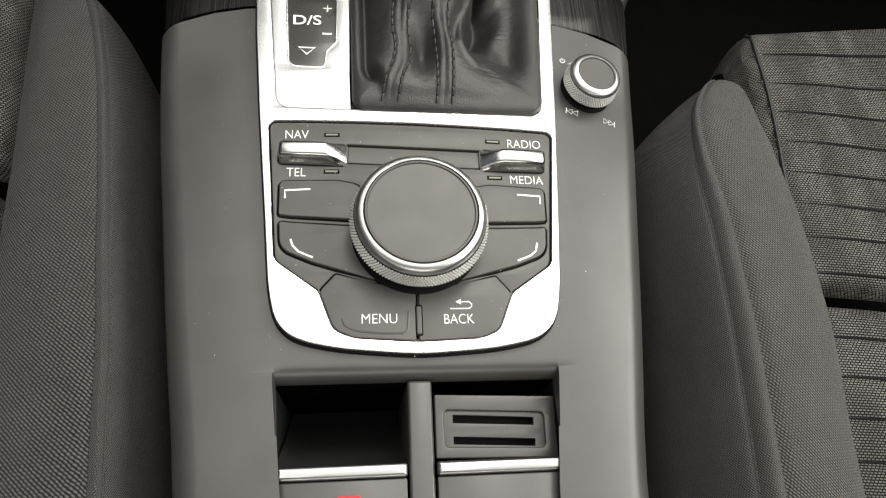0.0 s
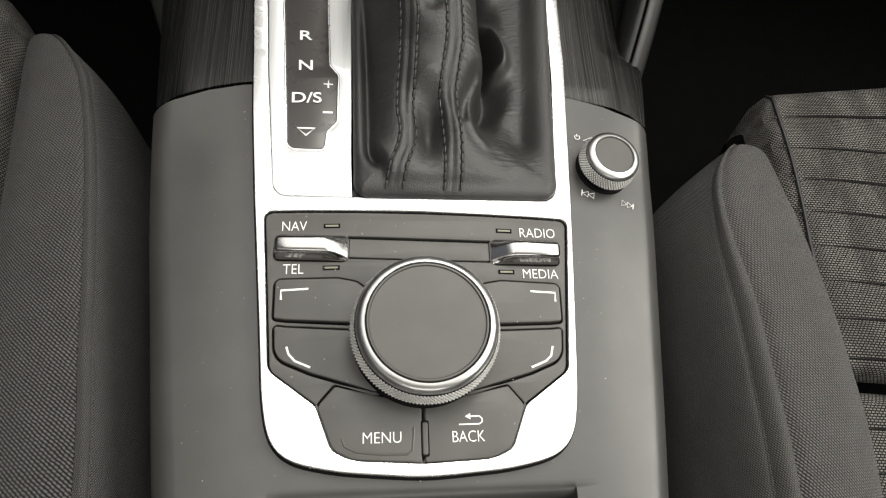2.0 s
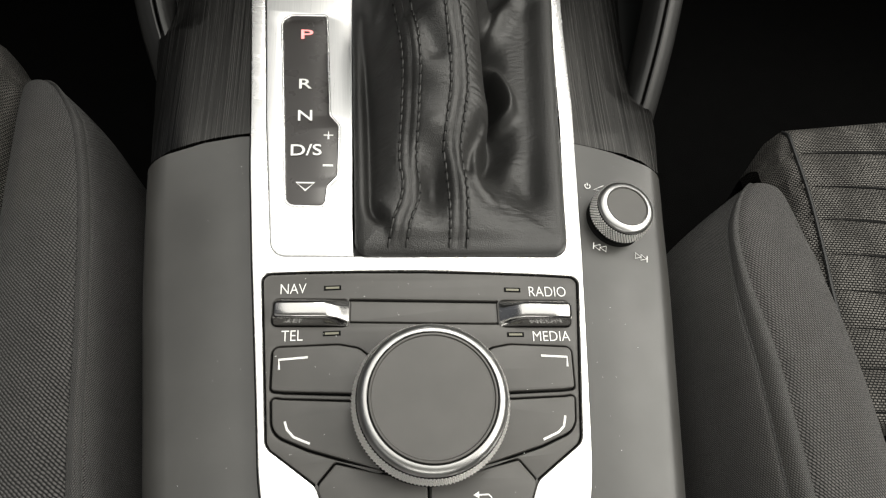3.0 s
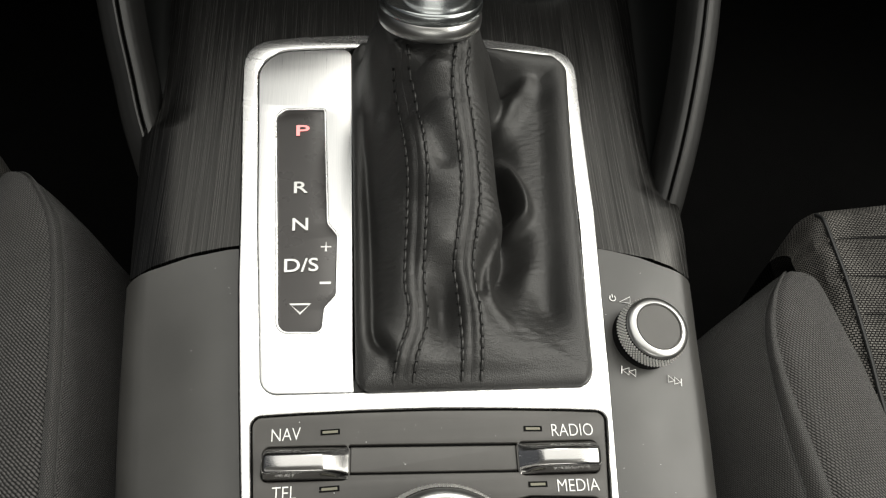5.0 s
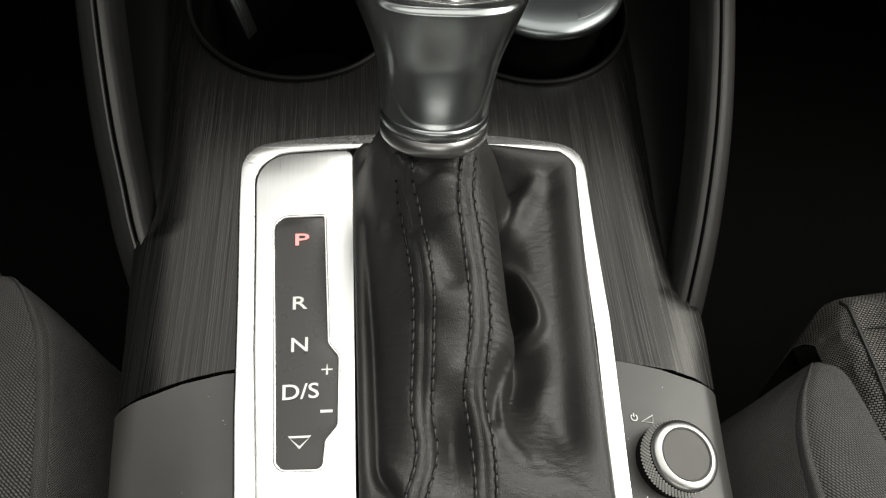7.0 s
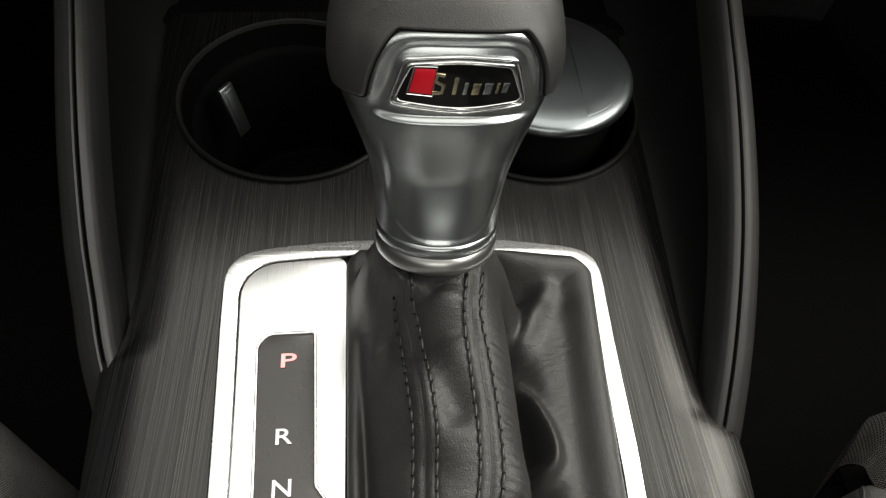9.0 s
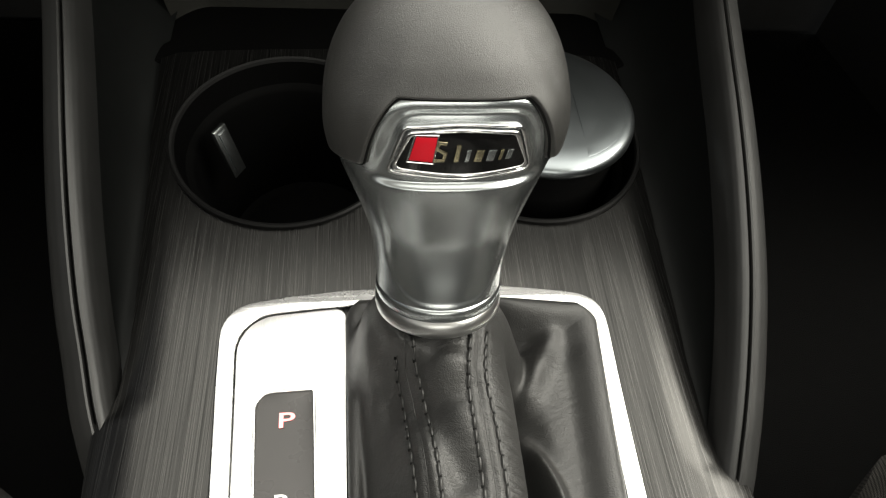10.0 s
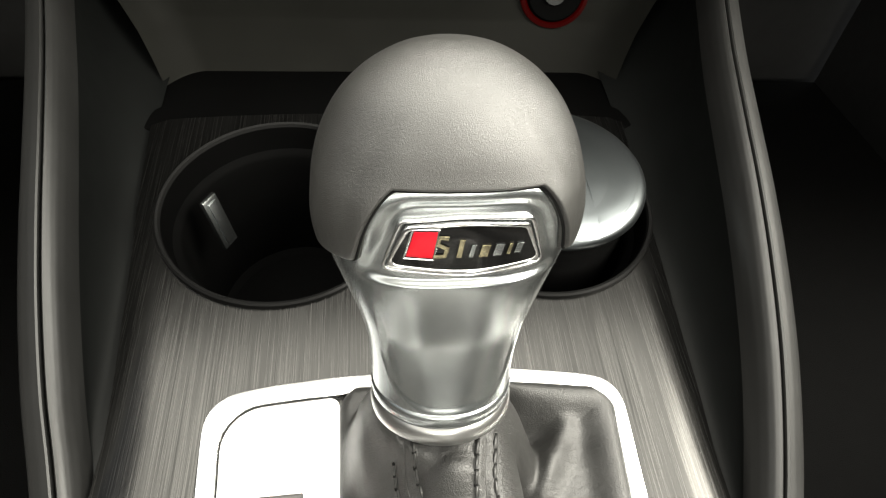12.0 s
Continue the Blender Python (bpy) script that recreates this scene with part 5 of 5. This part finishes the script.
# ---- seats ----
def curve_through(pts, t):
    """Catmull-Rom through points, t in 0..1."""
    n = len(pts) - 1
    k = min(n - 1, int(t * n))
    f = t * n - k
    p = [Vector(pts[max(0, min(n, k + j))]) for j in (-1, 0, 1, 2)]
    return 0.5 * (2 * p[1] + (p[2] - p[0]) * f + (2 * p[0] - 5 * p[1] + 4 * p[2] - p[3]) * f * f + (3 * p[1] - p[0] - 3 * p[2] + p[3]) * f ** 3)


def car_seat(side, seam, junction, front, gap, words, fuller=0.0, steep=0.0, shift=0.0):
    """side: 1 right of the console, -1 left. seam: (y, x, z) down the bolster; junction: (y, x); front: cushion's front edge; gap: y of the deep joint."""
    seat = thing("car_seat", words, "car seat", "front seats")
    y_back, y_tip = seam[0][0], seam[-1][0]
    sx = [(y, x) for y, x, z in seam]
    sz = [(y, z) for y, x, z in seam]

    def section(y, t):
        x, z = along(sx, y), along(sz, y)
        xj = along(junction, y) + fuller
        fade = 1 - smooth_step(y_tip - 0.045, y_tip, y)
        over = x + shift * smooth_step(0.045, -0.03, y)
        inner = max(0.004, (xj - over))
        pts = [(x + 0.010 * (1 - fade) - 0.004 * fade, -0.26), (x - 0.016 * fade + 0.004 * (1 - fade), -0.14), (x - (0.020 - 0.005 * steep) * fade, z - (0.058 + 0.016 * steep) * (0.4 + 0.6 * fade)), (x - (0.0145 - 0.0025 * steep) * fade - 0.001, z - (0.024 + 0.007 * steep) * (0.35 + 0.65 * fade)), (x - 0.0055 * fade - 0.001, z - 0.0055),
               (over, z), (over + 0.30 * inner, z - 0.0008), (over + 0.62 * inner, z - 0.009), (over + 0.90 * inner, z - 0.029), (over + 1.06 * inner, z - 0.060)]
        q = curve_through([(a, 0, b) for a, b in pts], t)
        return Vector((side * q.x, y, q.z))

    def y_at(v):
        return y_back + (y_tip - y_back) * (1 - (1 - v) ** 1.6)

    half = 5 / 9

    def lump(p, k):
        return p + Vector((side * 0.0009 * noise.noise(p * 22 + Vector((k, 0, 0))), 0, 0.0012 * noise.noise(p * 18 + Vector((0, k, 0)))))

    def inner_at(u, v):
        t = half + (1 - half) * u
        p = section(y_at(v), t)
        dip = 0.0011 * math.exp(-(u / 0.035) ** 2)
        return lump(p, 1) - Vector((0, 0, dip))

    def outer_at(u, v):
        t = half * (1 - u)
        p = section(y_at(v), t)
        puff = 0.0014 * math.exp(-((u - 0.055) / 0.045) ** 2) - 0.0008 * math.exp(-((u - 0.14) / 0.016) ** 2)
        return lump(p, 1) + Vector((-side * puff * 0.6, 0, puff - 0.0011 * math.exp(-(u / 0.02) ** 2)))

    part("bolster_top", sheet(inner_at, 60, 140, uv=True), TWILL_R if side > 0 else TWILL_L_SHADED, seat, "grey twill bolster top")
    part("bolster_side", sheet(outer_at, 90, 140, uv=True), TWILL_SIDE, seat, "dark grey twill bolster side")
    # a row of stitches beside the seam, on the outer cloth
    bits, y = [], y_back + 0.05
    while y < y_tip - 0.004:
        v0 = 1 - (1 - (y - y_back) / (y_tip - y_back)) ** (1 / 1.6)
        v1 = 1 - (1 - (y + 0.0030 - y_back) / (y_tip - y_back)) ** (1 / 1.6)
        p, q = Vector(outer_at(0.142, v0)), Vector(outer_at(0.142, v1))
        up = Vector((-side * 0.0004, 0, 0.0006))
        bits.append(tube([p + up * 0.4, (p + q) / 2 + up, q + up * 0.4], 0.00028, 5))
        y += 0.0042
    part("bolster_stitching", joined(*bits), PALE_THREAD, seat, "grey stitching beside the seam")

    # ribbed centre cushions
    def cushion(y0, y1, lift):
        pitch = 0.0199
        bands = (y1 - y0) / pitch

        def at(u, v):
            y = y0 + (y1 - y0) * v
            wide = 0.36 * u
            x = along(junction, min(y, y_tip)) - 0.010 + wide
            z = lift - 0.015 * (1 - math.sqrt(max(0, 1 - (1 - min(1, wide / 0.010)) ** 2))) + 0.004 * math.sin(math.pi * min(1, u * 1.2))
            ph = ((1 - v) * bands) % 1
            z += 0.0022 * (math.sin(math.pi * ph) ** 0.55) * (1 if wide > 0.006 else 0.4)
            e = min(y - y0, y1 - y)
            z -= 0.016 * (1 - math.sqrt(max(0, 1 - (1 - min(1, e / 0.010)) ** 2)))
            slant = -0.10 * wide + (0.22 * wide * v ** 5 if y1 == front else 0) - 0.016 * max(0, 1 - wide / 0.018) ** 2 * smooth_step(0.80, 1.0, v)
            return (side * x, y + slant + 0.0012 * noise.noise(Vector((x * 20, y * 8, 4))), z + 0.0008 * noise.noise(Vector((x * 30, y * 30, 7))))

        def flank(u, v):
            x, y, z = at(0.0, v)
            return (x + side * 0.09 * u, y - 0.03 * u, z - 0.12 * u)

        def drop(u, v):
            x, y, z = at(u, 1.0)
            return (x, y + 0.004 * math.sin(math.pi * v) - 0.04 * v, z - 0.11 * v)

        body = part("cushion", sheet(at, 70, int(bands * 16), uv=True), BASKET, seat, "grey and black ribbed centre cloth")
        part("cushion_side", sheet(flank, 6, 40, uv=True), BASKET, seat, "dark cloth side of the cushion")
        for k in range(1, int(bands - 0.2) + 1):
            pts = [Vector(at(i / 60, 1 - k / bands)) + Vector((0, 0, 0.0004)) for i in range(3, 61)]
            part("rib_seam", tube(pts, lambda s: 0.0010 * min(1, 0.3 + 8 * s), 6, flat=0.7), GAP, body, "black rib seam")
        if y1 == front:
            part("cushion_front", sheet(drop, 70, 12, uv=True), BASKET, seat, "ribbed cloth front of the cushion")
        edge = []
        for i in range(41):
            v = 0.02 + 0.96 * i / 40
            x, y, z = at(0.034, v)
            e = min(y - y0, y1 - y)
            dip = 0.016 * (1 - math.sqrt(max(0, 1 - (1 - max(0, min(1, e / 0.010))) ** 2)))
            edge.append((x, y, lift + 0.0030 - dip))
        part("piping", tube(edge, 0.0010, 8), DARK, body, "dark piping down the cushion edge")

    cushion(gap + 0.002, front, -0.0475)
    cushion(-0.30, gap - 0.002, -0.0545)
    return seat


car_seat(1, ((-0.30, 0.126, -0.016), (-0.148, 0.135, -0.015), (-0.085, 0.141, -0.015), (-0.038, 0.144, -0.017), (0.003, 0.148, -0.022), (0.030, 0.154, -0.027), (0.050, 0.162, -0.034), (0.068, 0.173, -0.041), (0.082, 0.187, -0.050), (0.090, 0.200, -0.064)),
         ((-0.30, 0.176), (-0.149, 0.188), (-0.061, 0.199), (0.0185, 0.2060), (0.0385, 0.2085), (0.0743, 0.2115), (0.105, 0.2115)), 0.119, -0.050, "grey twill and ribbed cloth car seat beside the console", 0.014, 0.0, 0.0065)
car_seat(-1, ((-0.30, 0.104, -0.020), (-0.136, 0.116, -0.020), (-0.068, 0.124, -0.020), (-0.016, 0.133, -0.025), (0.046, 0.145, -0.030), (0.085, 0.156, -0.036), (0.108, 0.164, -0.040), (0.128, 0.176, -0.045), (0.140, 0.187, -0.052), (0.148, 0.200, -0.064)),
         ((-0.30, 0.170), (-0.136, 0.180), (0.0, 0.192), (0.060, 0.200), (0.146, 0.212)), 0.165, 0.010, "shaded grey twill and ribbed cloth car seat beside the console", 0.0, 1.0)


# ---- dust: pale specks lying on the console ----
def dust(count):
    bm = bmesh.new()
    rnd = random.Random(7)
    for _ in range(count):
        while True:
            x, y = rnd.uniform(-0.10, 0.10), rnd.uniform(-0.095, 0.19)
            if not (-0.062 < x < 0.066 and 0.012 < y < 0.175) and abs(x) < 0.085 + 0.1 * max(0, y):
                break
        on_panel = abs(x) < 0.05 and y < 0.005
        z = 0.0013 if on_panel else top(x, y) + 0.0003 if abs(x) > 0.072 or y > 0.182 else 0.0015
        if math.hypot(x, y + 0.0455) < 0.022:
            z = 0.0203
        s = rnd.uniform(0.00006, 0.00016)
        a = rnd.uniform(0, 6.28)
        vs = [bm.verts.new((x + s * math.cos(a + k * 1.571) * (1.6 if k % 2 else 0.8), y + s * math.sin(a + k * 1.571), z)) for k in range(4)]
        tip = bm.verts.new((x, y, z + s * 0.6))
        for k in range(4):
            bm.faces.new((vs[k], vs[(k + 1) % 4], tip))
    return bm


specks = part("dust_specks", dust(150), WHITE, None)
tagged(specks, "tiny pale dust specks lying on the dark console", "dust", kind="stuff")
